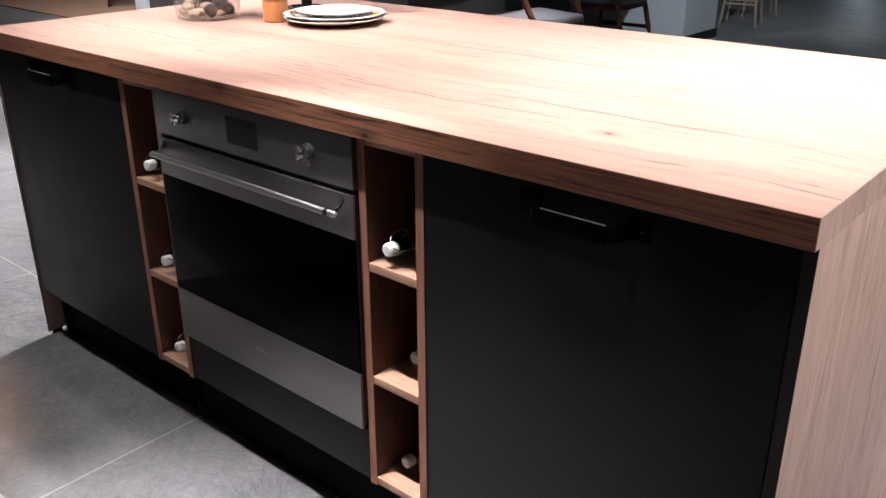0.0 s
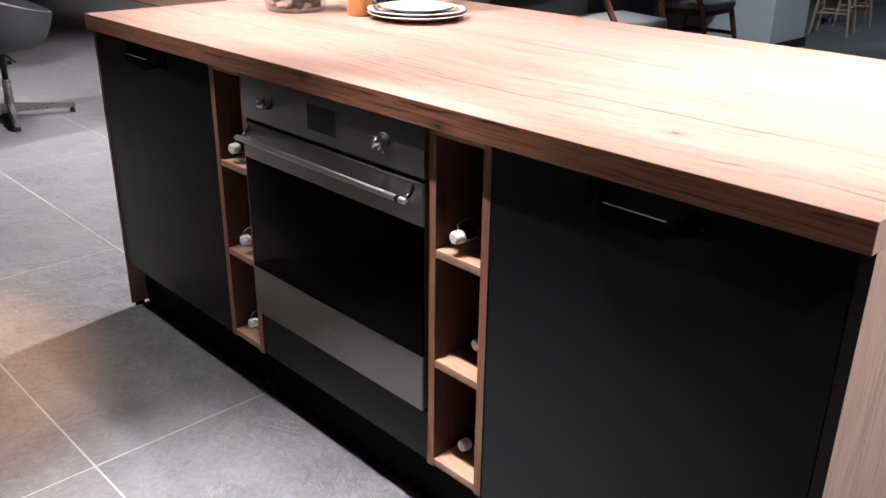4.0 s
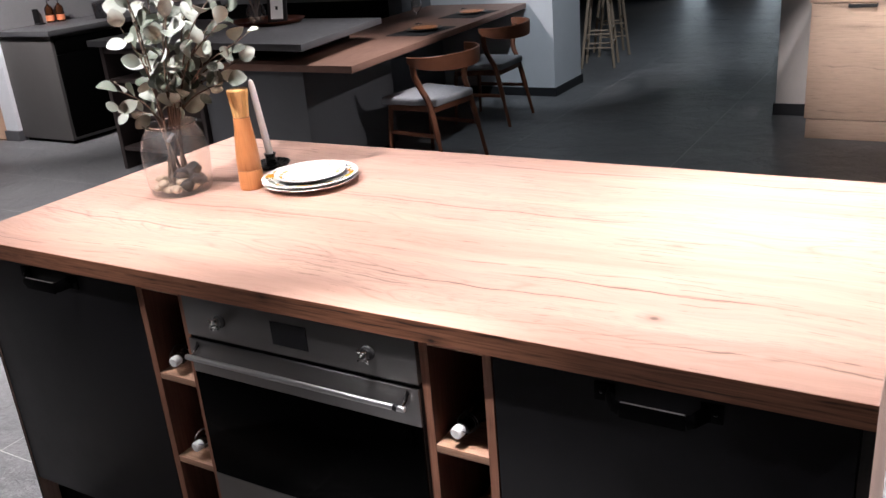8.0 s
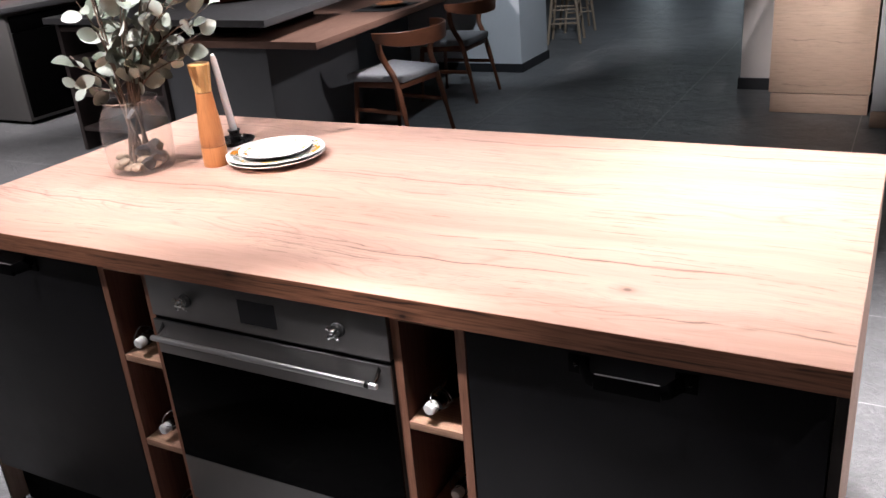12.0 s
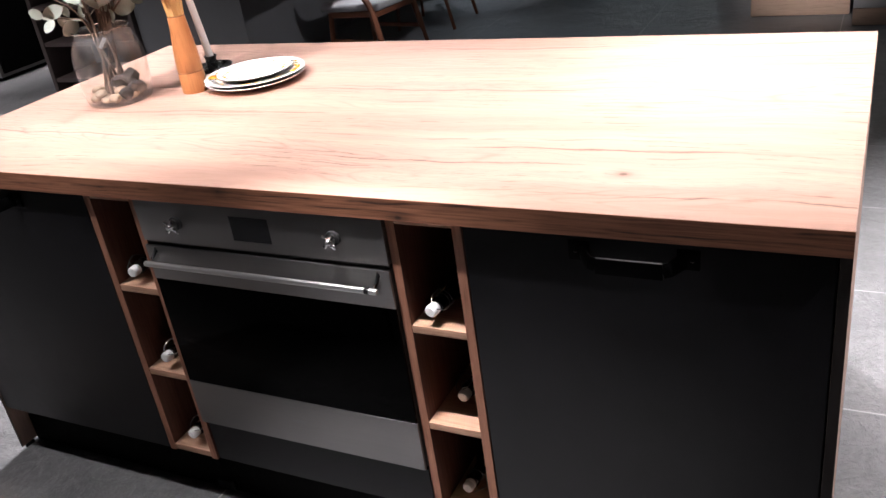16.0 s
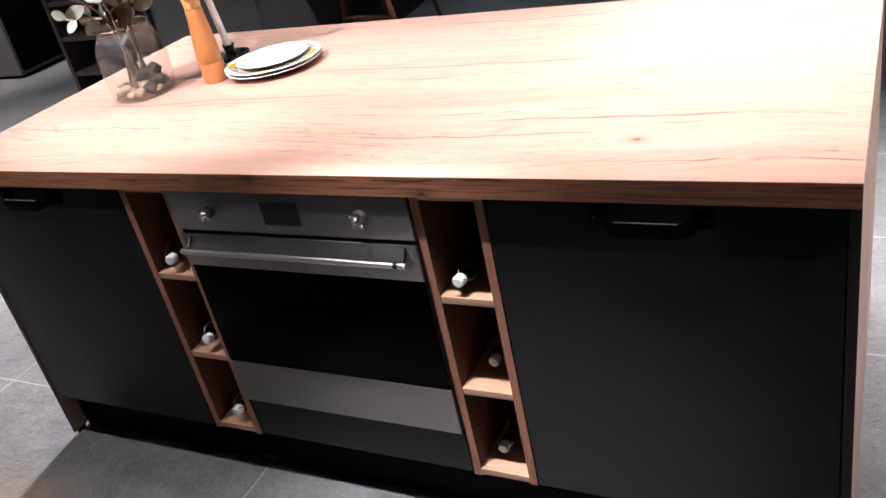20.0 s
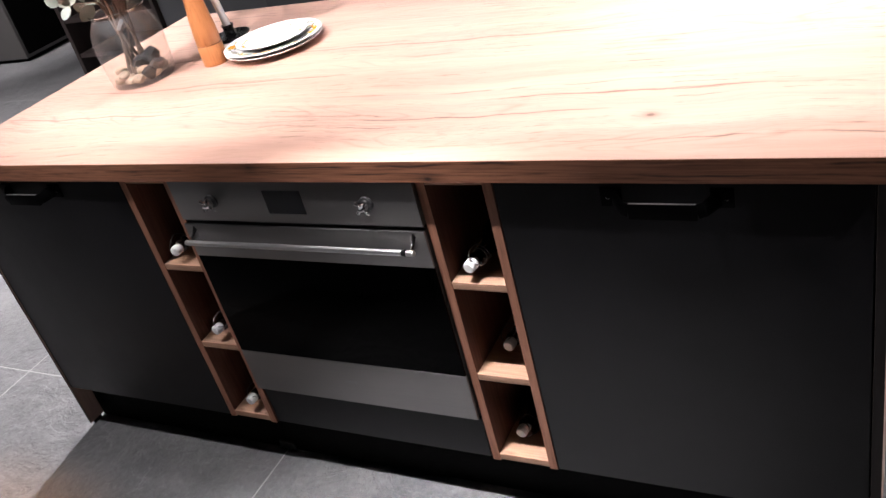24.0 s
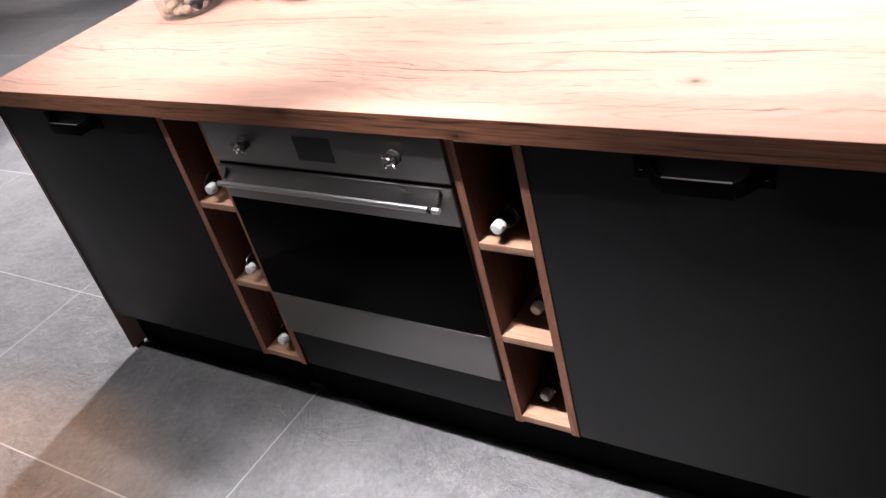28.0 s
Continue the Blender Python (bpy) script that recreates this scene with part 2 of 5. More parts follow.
def wild_oak(name, pale, warm, dark, rough=0.42):
    """Wild oak board with its grain along x: calm flowing figure, fine pores, a few long drying cracks, small knots."""
    mat, nt, ln, b = nodes_of(name)
    sep = nt.new("ShaderNodeSeparateXYZ")
    ln.new(coords(nt, ln), sep.inputs[0])
    sway = noise_node(nt, ln, coords(nt, ln, (1.1, 2.4, 2.4)), 1.0, 4, 0.55)
    wobble = noise_node(nt, ln, coords(nt, ln, (7.0, 9.0, 9.0)), 1.0, 3, 0.6)
    flow = math_node(nt, ln, "MULTIPLY_ADD", sway, 0.16, sep.outputs["Y"])
    flow = math_node(nt, ln, "MULTIPLY_ADD", wobble, 0.012, flow)
    comb = nt.new("ShaderNodeCombineXYZ")
    ln.new(sep.outputs["X"], comb.inputs["X"])
    ln.new(flow, comb.inputs["Y"])
    ln.new(sep.outputs["Z"], comb.inputs["Z"])

    def along(sx, sy):
        mp = nt.new("ShaderNodeMapping")
        mp.inputs["Scale"].default_value = (sx, sy, sy)
        ln.new(comb.outputs[0], mp.inputs["Vector"])
        return mp.outputs[0]

    boards = noise_node(nt, ln, along(0.55, 5.0), 1.0, 2, 0.5)
    figure = noise_node(nt, ln, along(1.6, 26.0), 1.0, 6, 0.62)
    fibre = noise_node(nt, ln, along(9.0, 210.0), 1.0, 4, 0.65)
    pores = noise_node(nt, ln, along(26.0, 640.0), 1.0, 2, 0.5)
    base = ramp(nt, ln, boards, [(0.33, warm), (0.62, pale)])
    base = mix(nt, ln, 0.42, base, ramp(nt, ln, figure, [(0.28, tuple(0.72 * c for c in warm)), (0.5, warm), (0.68, pale)]))
    base = mix(nt, ln, 0.55, base, ramp(nt, ln, fibre, [(0.26, grey(0.78)), (0.48, grey(1.0))]), "MULTIPLY")
    dashes = ramp(nt, ln, pores, [(0.57, grey(0)), (0.68, grey(0.75))])
    fields = ramp(nt, ln, noise_node(nt, ln, along(1.3, 9.0), 1.0, 3, 0.55), [(0.46, grey(0.15)), (0.62, grey(1))])
    base = mix(nt, ln, mix(nt, ln, 1.0, dashes, fields, "MULTIPLY"), base, tuple(0.55 * c for c in warm))
    # growth lines in cathedral fields
    rise = math_node(nt, ln, "MULTIPLY", noise_node(nt, ln, along(0.7, 4.2), 1.0, 2, 0.5), 34.0)
    fold = math_node(nt, ln, "PINGPONG", rise, 0.5)
    lines = ramp(nt, ln, fold, [(0.0, grey(0.55)), (0.06, grey(0.25)), (0.16, grey(0))])
    where = ramp(nt, ln, noise_node(nt, ln, along(0.9, 5.5), 1.0, 2, 0.5), [(0.53, grey(0)), (0.63, grey(1))])
    base = mix(nt, ln, mix(nt, ln, 1.0, lines, where, "MULTIPLY"), base, tuple(0.5 * c + 0.3 * d for c, d in zip(warm, dark)))
    # long cracks that open and close along their way
    crack = None
    for step, offset, width, lo, hi, sx in ((0.173, 0.03, 0.0018, 0.47, 0.56, 1.6), (0.109, 0.08, 0.0011, 0.53, 0.61, 2.8), (0.047, 0.02, 0.0009, 0.57, 0.64, 5.0), (0.023, 0.01, 0.0006, 0.57, 0.63, 8.0)):
        jitter = noise_node(nt, ln, along(16.0, 30.0), 1.0, 3, 0.7)
        place = math_node(nt, ln, "MULTIPLY_ADD", jitter, 0.009, math_node(nt, ln, "ADD", flow, offset))
        off = math_node(nt, ln, "DIVIDE", math_node(nt, ln, "PINGPONG", place, step / 2), width * 4)
        thin = ramp(nt, ln, off, [(0.0, grey(1)), (0.20, grey(0.85)), (0.36, grey(0.22)), (1.0, grey(0))])
        gate = ramp(nt, ln, noise_node(nt, ln, along(sx, 7.0), 1.0, 4, 0.6), [(lo, grey(0)), (hi, grey(1))])
        one = mix(nt, ln, 1.0, thin, gate, "MULTIPLY")
        crack = one if crack is None else mix(nt, ln, 1.0, crack, one, "LIGHTEN")
    base = mix(nt, ln, mix(nt, ln, 1.0, crack, grey(0.86), "MULTIPLY"), base, dark)
    # small knots, most cells empty
    vor = nt.new("ShaderNodeTexVoronoi")
    vor.inputs["Scale"].default_value = 1.0
    ln.new(along(3.6, 6.4), vor.inputs["Vector"])
    pick = nt.new("ShaderNodeSeparateColor")
    ln.new(vor.outputs["Color"], pick.inputs[0])
    have = ramp(nt, ln, pick.outputs[0], [(0.36, grey(0)), (0.39, grey(1))])
    ragged = math_node(nt, ln, "MULTIPLY_ADD", wobble, 0.06, math_node(nt, ln, "SUBTRACT", vor.outputs["Distance"], 0.03))
    knot = ramp(nt, ln, ragged, [(0.012, grey(0.80)), (0.03, grey(0.40)), (0.07, grey(0.14)), (0.15, grey(0))])
    base = mix(nt, ln, mix(nt, ln, 1.0, knot, have, "MULTIPLY"), base, tuple(0.8 * c for c in dark))
    ln.new(base, b.inputs["Base Color"])
    ln.new(ramp(nt, ln, fibre, [(0.2, grey(rough + 0.14)), (0.7, grey(rough - 0.04))]), b.inputs["Roughness"])
    b.inputs["Specular IOR Level"].default_value = 0.35
    bump(nt, ln, b, mix(nt, ln, 0.5, fibre, crack, "SUBTRACT"), 0.18, 0.0015)
    return mat


def slate(name):
    """Dark cleft-slate porcelain: cloudy grey, pale veins and a low ridged relief; each tile takes its own piece of it."""
    mat, nt, ln, b = nodes_of(name)
    tc, info, add = nt.new("ShaderNodeTexCoord"), nt.new("ShaderNodeObjectInfo"), nt.new("ShaderNodeVectorMath")
    mul = nt.new("ShaderNodeMath")
    mul.operation, mul.inputs[1].default_value = "MULTIPLY", 37.0
    ln.new(info.outputs["Random"], mul.inputs[0])
    ln.new(tc.outputs["Object"], add.inputs[0])
    ln.new(mul.outputs[0], add.inputs[1])
    vec = add.outputs[0]
    cloud, mid, fine = noise_node(nt, ln, vec, 1.7, 5, 0.6, 0.3), noise_node(nt, ln, vec, 7, 11, 0.74, 0.35), noise_node(nt, ln, vec, 60, 8, 0.72, 0.2)
    base = ramp(nt, ln, cloud, [(0.3, (0.085, 0.086, 0.090)), (0.55, (0.140, 0.138, 0.137)), (0.7, (0.215, 0.212, 0.212))])
    base = mix(nt, ln, 0.5, base, ramp(nt, ln, mid, [(0.32, (0.075, 0.075, 0.079)), (0.66, (0.270, 0.268, 0.268))]))
    base = mix(nt, ln, 0.26, base, ramp(nt, ln, fine, [(0.32, (0.05, 0.05, 0.055)), (0.68, (0.290, 0.288, 0.29))]))
    vein = ramp(nt, ln, noise_node(nt, ln, vec, 3.4, 12, 0.74, 0.4), [(0.494, grey(0)), (0.5, grey(0.6)), (0.506, grey(0))])
    gate = ramp(nt, ln, noise_node(nt, ln, vec, 1.9, 2), [(0.46, grey(0)), (0.58, grey(1))])
    base = mix(nt, ln, mix(nt, ln, 1.0, vein, gate, "MULTIPLY"), base, (0.368, 0.364, 0.356))
    warp = nt.new("ShaderNodeTexNoise")
    for key, value in (("Scale", 9.0), ("Detail", 6.0), ("Roughness", 0.7)):
        warp.inputs[key].default_value = value
    ln.new(vec, warp.inputs["Vector"])
    shift = nt.new("ShaderNodeVectorMath")
    shift.operation = "MULTIPLY_ADD"
    shift.inputs[1].default_value = (0.16,) * 3
    ln.new(warp.outputs["Color"], shift.inputs[0])
    ln.new(vec, shift.inputs[2])
    cell = nt.new("ShaderNodeTexVoronoi")
    cell.feature = "DISTANCE_TO_EDGE"
    cell.inputs["Scale"].default_value = 6.5
    ln.new(shift.outputs[0], cell.inputs["Vector"])
    crack = ramp(nt, ln, cell.outputs["Distance"], [(0.0, grey(1)), (0.006, grey(0.6)), (0.016, grey(0))])
    open_ = ramp(nt, ln, noise_node(nt, ln, vec, 3.1, 3, 0.6), [(0.54, grey(0)), (0.62, grey(0.4))])
    base = mix(nt, ln, mix(nt, ln, 1.0, crack, open_, "MULTIPLY"), base, (0.384, 0.38, 0.372))
    ln.new(base, b.inputs["Base Color"])
    ln.new(ramp(nt, ln, mid, [(0.3, grey(0.36)), (0.7, grey(0.48))]), b.inputs["Roughness"])
    # cleft skin: long low ledges under a leathery grain
    ledge = ramp(nt, ln, noise_node(nt, ln, vec, 4.2, 7, 0.62, 0.8), [(0.36, grey(0)), (0.44, grey(0.28)), (0.455, grey(0.42)), (0.52, grey(0.50)), (0.535, grey(0.72)), (0.66, grey(1))])
    leather = noise_node(nt, ln, vec, 34, 8, 0.66, 0.6)
    bump(nt, ln, b, mix(nt, ln, 0.5, leather, ledge), 1.0, 0.0105)
    return mat


def steel(name, axis, colour=(0.25, 0.243, 0.238), rough=0.36):
    mat, nt, ln, b = nodes_of(name)
    sc = [900.0] * 3
    sc[axis] = 6.0
    brush = noise_node(nt, ln, coords(nt, ln, tuple(sc)), 1.0, 3, 0.6)
    smear = noise_node(nt, ln, coords(nt, ln), 5.0, 4)
    col = mix(nt, ln, 0.5, ramp(nt, ln, brush, [(0.3, tuple(c * 0.8 for c in colour)), (0.7, colour)]), ramp(nt, ln, smear, [(0.3, tuple(c * 0.86 for c in colour)), (0.7, colour)]))
    ln.new(col, b.inputs["Base Color"])
    ln.new(ramp(nt, ln, brush, [(0.2, grey(rough - 0.05)), (0.8, grey(rough + 0.09))]), b.inputs["Roughness"])
    b.inputs["Metallic"].default_value, b.inputs["Anisotropic"].default_value = 1.0, 0.5
    b.inputs["Anisotropic Rotation"].default_value = 0.25
    bump(nt, ln, b, brush, 0.06, 0.0005)
    return mat


def thick_glass(name):
    """Clear blown glass that bends the light, with faint smears."""
    mat, nt, ln, b = nodes_of(name)
    b.inputs["Base Color"].default_value = (0.985, 0.985, 0.98, 1)
    b.inputs["Transmission Weight"].default_value, b.inputs["IOR"].default_value = 1.0, 1.46
    ln.new(ramp(nt, ln, noise_node(nt, ln, coords(nt, ln), 22.0, 4), [(0.45, grey(0.0)), (0.8, grey(0.09))]), b.inputs["Roughness"])
    return mat


def thin_glass(name):
    """Thin clear glass wall: straight see-through, mirror gloss that grows towards the edges, a white veil as reflected
    haze.
    """
    mat, nt, ln, b = nodes_of(name)
    clear, gloss, edge, both, hazed = nt.new("ShaderNodeBsdfTransparent"), nt.new("ShaderNodeBsdfGlossy"), nt.new("ShaderNodeLayerWeight"), nt.new("ShaderNodeMixShader"), nt.new("ShaderNodeMixShader")
    clear.inputs["Color"].default_value = (0.965, 0.965, 0.96, 1)
    gloss.inputs["Roughness"].default_value = 0.03
    edge.inputs["Blend"].default_value = 0.5
    ln.new(ramp(nt, ln, edge.outputs["Facing"], [(0.0, grey(0.03)), (0.6, grey(0.05)), (0.88, grey(0.20)), (1.0, grey(0.55))]), both.inputs[0])
    ln.new(clear.outputs[0], both.inputs[1])
    ln.new(gloss.outputs[0], both.inputs[2])
    # faint white diffuse painted in for the haze of reflections in the glass
    b.inputs["Base Color"].default_value, b.inputs["Roughness"].default_value = (0.8, 0.8, 0.8, 1), 0.6
    ln.new(ramp(nt, ln, noise_node(nt, ln, coords(nt, ln), 18.0, 5), [(0.40, grey(0.012)), (0.75, grey(0.06))]), hazed.inputs[0])
    ln.new(both.outputs[0], hazed.inputs[1])
    ln.new(b.outputs[0], hazed.inputs[2])
    ln.new(hazed.outputs[0], nt["Material Output"].inputs["Surface"])
    return mat


OAK_L, OAK_M, OAK_D = (0.53, 0.370, 0.298), (0.45, 0.298, 0.230), (0.19, 0.090, 0.056)
M_TOP = wild_oak("wild_oak_along_x", (0.56, 0.362, 0.284), (0.46, 0.268, 0.204), (0.110, 0.056, 0.042))
# worktop oak darkened: shade on the front edge put into the colour
M_EDGE_SHADE = wood("shaded_oak_edge", 0, (0.31, 0.130, 0.070), (0.18, 0.070, 0.037), (0.05, 0.018, 0.010), 0.60, cracks=0.95, knots=0.95, tight=2.2, deep=1.0, grain=0.85, relief=0.3)
# upright oak blackened: the worktop overhang's shadow painted into the edge
M_UPEDGE_SHADE = wood("shaded_oak_upright_edge", 2, (0.016, 0.010, 0.008), (0.012, 0.007, 0.006), (0.008, 0.004, 0.003), 0.6, knots=0.4)
M_SIDE = wood("wild_oak_upright", 2, OAK_L, OAK_M, OAK_D, 0.60, cracks=0.6, knots=0.5, deep=0.9, grain=0.5)
M_NICHE = wood("wild_oak_shelf", 0, (0.50, 0.30, 0.20), (0.38, 0.205, 0.13), (0.20, 0.09, 0.055), 0.55, knots=0.4, tight=1.8, deep=0.8, grain=0.6)
# rack oak in a lighter copy: light on the front edges painted in
M_RACKEDGE_LIT = wood("lit_oak_rack_edge", 2, (0.37, 0.170, 0.106), (0.26, 0.115, 0.070), (0.11, 0.044, 0.026), 0.6, knots=0.5, tight=1.6, deep=0.9, grain=0.7, relief=0.3)
# the same rack oak in a darker copy: shade inside the rack painted in
M_NICHE_SHADE = wood("shaded_oak_rack_side", 2, (0.125, 0.048, 0.029), (0.085, 0.032, 0.018), (0.04, 0.014, 0.008), 0.65, knots=0.4, tight=1.6, deep=0.9, grain=0.6)
M_PALE = wood("pale_oak_front", 0, (0.60, 0.425, 0.315), (0.52, 0.36, 0.255), (0.36, 0.225, 0.15), 0.5, cracks=0.6, knots=0.7)
M_TABLE = wood("brown_oak_table", 1, (0.25, 0.140, 0.104), (0.20, 0.108, 0.079), (0.13, 0.066, 0.047), 0.45, knots=0.2)
M_WALNUT = wood("walnut", 2, (0.20, 0.076, 0.040), (0.145, 0.052, 0.027), (0.085, 0.03, 0.016), 0.38, tight=1.6)
M_WALNUT_B = wood("walnut_bent", 0, (0.20, 0.076, 0.040), (0.145, 0.052, 0.027), (0.085, 0.03, 0.016), 0.38, tight=1.6)
M_STOOL = wood("beech_stool", 2, (0.45, 0.34, 0.25), (0.38, 0.28, 0.20), (0.28, 0.2, 0.14), 0.5)
M_MILL = wood("olive_wood_mill", 2, (0.54, 0.225, 0.088), (0.44, 0.165, 0.058), (0.31, 0.105, 0.034), 0.35, tight=2.0)
M_MILL_TOP = wood("mill_crown_wood", 2, (0.72, 0.44, 0.18), (0.60, 0.31, 0.105), (0.42, 0.18, 0.05), 0.35, tight=2.0)
M_TILE = slate("slate_tile")
M_GROUT = plain("grout", (0.42, 0.412, 0.40), 0.9, vary=0.15, scale=60)
M_BLACK = plain("black_matt_laminate", (0.0054, 0.0052, 0.0061), 0.46, vary=0.85, scale=9, relief=0.06, spec=0.25)
M_PLINTH = plain("black_plinth", (0.0012, 0.0012, 0.0012), 0.6, vary=0.2, spec=0.04)
M_HANDLE = plain("black_iron", (0.002, 0.002, 0.0022), 0.28, vary=0.2, scale=80, spec=0.5)
M_GRIPGLINT = plain("grip_highlight", (0.30, 0.29, 0.28), 0.45, 0.9, vary=0.2, scale=60)
M_STEEL = steel("brushed_steel", 0, (0.225, 0.218, 0.213))
M_BAR = steel("satin_steel_bar", 0, (0.72, 0.71, 0.70), 0.34)
M_CHROME = plain("chrome", (0.78, 0.77, 0.76), 0.10, 1.0, vary=0.04, relief=0.0)
M_OVENGLASS = plain("black_oven_glass", (0.0003, 0.0003, 0.0003), -0.03, vary=0.1, relief=0.0, spec=0.018)
M_DISPLAY = plain("display_glass", (0.005, 0.005, 0.006), 0.08, vary=0.1, relief=0.0)
M_IRON = plain("matt_black_iron", (0.0012, 0.0012, 0.0013), 0.55, vary=0.2, scale=80, spec=0.03)
M_RUBBER = plain("black_rubber", (0.010, 0.010, 0.010), 0.7)
M_MARK = plain("grey_print", (0.16, 0.16, 0.16), 0.5)
M_CERAMIC = plain("white_ceramic", (0.80, 0.79, 0.76), 0.22, vary=0.04, scale=12, relief=0.01)
M_STOPPER = plain("white_porcelain", (0.82, 0.81, 0.79), 0.25, vary=0.03, relief=0.01)
M_BOTTLE = plain("dark_brown_glass", (0.008, 0.005, 0.004), 0.09, vary=0.1, relief=0.0)
M_WIRE = plain("steel_wire", (0.20, 0.195, 0.19), 0.38, 1.0, vary=0.08)
M_VASE = thick_glass("clear_glass")
M_THIN = thin_glass("thin_clear_glass")
M_CANDLE = plain("white_wax", (0.90, 0.88, 0.85), 0.4, vary=0.03, scale=20)
M_CANDLE.node_tree.nodes["Principled BSDF"].inputs["Subsurface Weight"].default_value = 0.3
M_CANDLE.node_tree.nodes["Principled BSDF"].inputs["Subsurface Radius"].default_value = (0.012, 0.011, 0.010)
M_BARK = plain("grey_brown_bark", (0.135, 0.092, 0.066), 0.7, vary=0.4, scale=120, relief=0.4)
M_PEBBLE = plain("beige_pebble", (0.42, 0.31, 0.22), 0.5, vary=0.35, scale=40, relief=0.1)
M_DARKPEB = plain("black_pebble", (0.02, 0.02, 0.021), 0.45, vary=0.4, scale=60, relief=0.5)
M_WHITEWALL = plain("white_wall_paint", (0.68, 0.69, 0.71), 0.85, vary=0.03, scale=50, relief=0.08)
M_CREAM = plain("cream_wall_paint", (0.66, 0.60, 0.555), 0.85, vary=0.03, scale=50, relief=0.08)
M_GREYWALL = plain("grey_wall_paint", (0.20, 0.195, 0.195), 0.85, vary=0.06, scale=40, relief=0.08)
M_DARKWALL = plain("dark_wall_paint", (0.11, 0.11, 0.115), 0.85, vary=0.06, scale=40, relief=0.08)
M_CEIL = plain("dark_ceiling_paint", (0.16, 0.16, 0.165), 0.9, vary=0.05)
M_SKIRT = plain("black_skirting", (0.02, 0.02, 0.022), 0.5)
M_GREYSKIRT = plain("grey_skirting", (0.09, 0.09, 0.095), 0.5)
M_ANTHRA = plain("anthracite_front", (0.095, 0.097, 0.102), 0.5, vary=0.08, scale=20, relief=0.03)
M_ANTHRA_TOP = plain("anthracite_worktop", (0.085, 0.083, 0.085), 0.38, vary=0.12, scale=40, relief=0.05)
M_TAUPE = plain("taupe_front", (0.080, 0.074, 0.071), 0.55, vary=0.06, scale=20, relief=0.03)
M_BROWNSHELF = plain("dark_brown_shelf", (0.036, 0.026, 0.024), 0.5, vary=0.12, scale=20)
M_GREIGE = plain("pale_grey_front", (0.50, 0.49, 0.48), 0.5, vary=0.03, scale=15, relief=0.02)
M_FABRIC = plain("grey_wool", (0.36, 0.36, 0.375), 0.95, vary=0.15, scale=300, relief=0.4)
M_SHELL = plain("charcoal_shell", (0.030, 0.031, 0.034), 0.55, vary=0.1, scale=40)
M_ALU = plain("polished_aluminium", (0.34, 0.33, 0.325), 0.30, 0.9, vary=0.08)
M_BLACKMETAL = plain("black_metal", (0.012, 0.012, 0.012), 0.45)
M_ORANGE = plain("orange_leather", (0.55, 0.14, 0.02), 0.5, vary=0.12, scale=40)
M_COPPER = plain("copper_tray", (0.36, 0.13, 0.08), 0.35, 0.8, vary=0.15)
M_ORPLATE = plain("orange_plate", (0.62, 0.25, 0.10), 0.3, vary=0.25, scale=25)
M_MAT = plain("dark_placemat", (0.03, 0.028, 0.028), 0.9, vary=0.2, scale=200, relief=0.4)
M_PAPER = plain("white_paper", (0.8, 0.8, 0.79), 0.8, vary=0.02)
M_AMBER = plain("amber_bottle", (0.04, 0.014, 0.006), 0.12, vary=0.1, relief=0.0)
M_LABEL = plain("orange_label", (0.70, 0.22, 0.10), 0.6, vary=0.25, scale=60)
M_FLOOR2 = wood("brown_plank_floor", 0, (0.34, 0.22, 0.15), (0.27, 0.17, 0.11), (0.18, 0.11, 0.07), 0.5)
M_POT = plain("black_enamel", (0.010, 0.010, 0.011), 0.3)
M_YELLOW = plain("yellow_glaze", (0.72, 0.30, 0.02), 0.25, vary=0.2, scale=80)
M_GREENGLAZE = plain("grey_green_glaze", (0.21, 0.215, 0.13), 0.25, vary=0.3, scale=80)
M_GREYGLAZE = plain("blue_grey_glaze", (0.24, 0.24, 0.25), 0.25, vary=0.3, scale=80)
M_TAPE = plain("clear_tag", (0.26, 0.26, 0.26), 0.2)


def leaf_material(name, top, pale):
    mat, nt, ln, b = nodes_of(name)
    info = nt.new("ShaderNodeObjectInfo")
    col = ramp(nt, ln, info.outputs["Random"], [(0.0, top), (0.55, tuple((a + c) / 2 for a, c in zip(top, pale))), (1.0, pale)])
    mottled = ramp(nt, ln, noise_node(nt, ln, coords(nt, ln), 60, 4), [(0.3, grey(0.78)), (0.7, grey(1.0))])
    ln.new(mix(nt, ln, 0.8, col, mottled, "MULTIPLY"), b.inputs["Base Color"])
    b.inputs["Roughness"].default_value = 0.55
    bump(nt, ln, b, noise_node(nt, ln, coords(nt, ln), 90, 3), 0.12, 0.001)
    return mat


M_LEAF = leaf_material("eucalyptus_leaf", (0.085, 0.105, 0.072), (0.50, 0.53, 0.465))


# ---- building helpers ----
def box(x0, x1, y0, y1, z0, z1, bevel=0.0, seg=2, bm=None):
    own = bm is None
    bm = bmesh.new() if own else bm
    vs = [bm.verts.new((x, y, z)) for x in (x0, x1) for y in (y0, y1) for z in (z0, z1)]
    fs = [bm.faces.new([vs[i] for i in f]) for f in ((0, 1, 3, 2), (4, 6, 7, 5), (0, 4, 5, 1), (2, 3, 7, 6), (0, 2, 6, 4), (1, 5, 7, 3))]
    if bevel:
        edges = list({e for f in fs for e in f.edges})
        bmesh.ops.bevel(bm, geom=edges, offset=bevel, segments=seg, affect="EDGES", profile=0.6)
    return bm


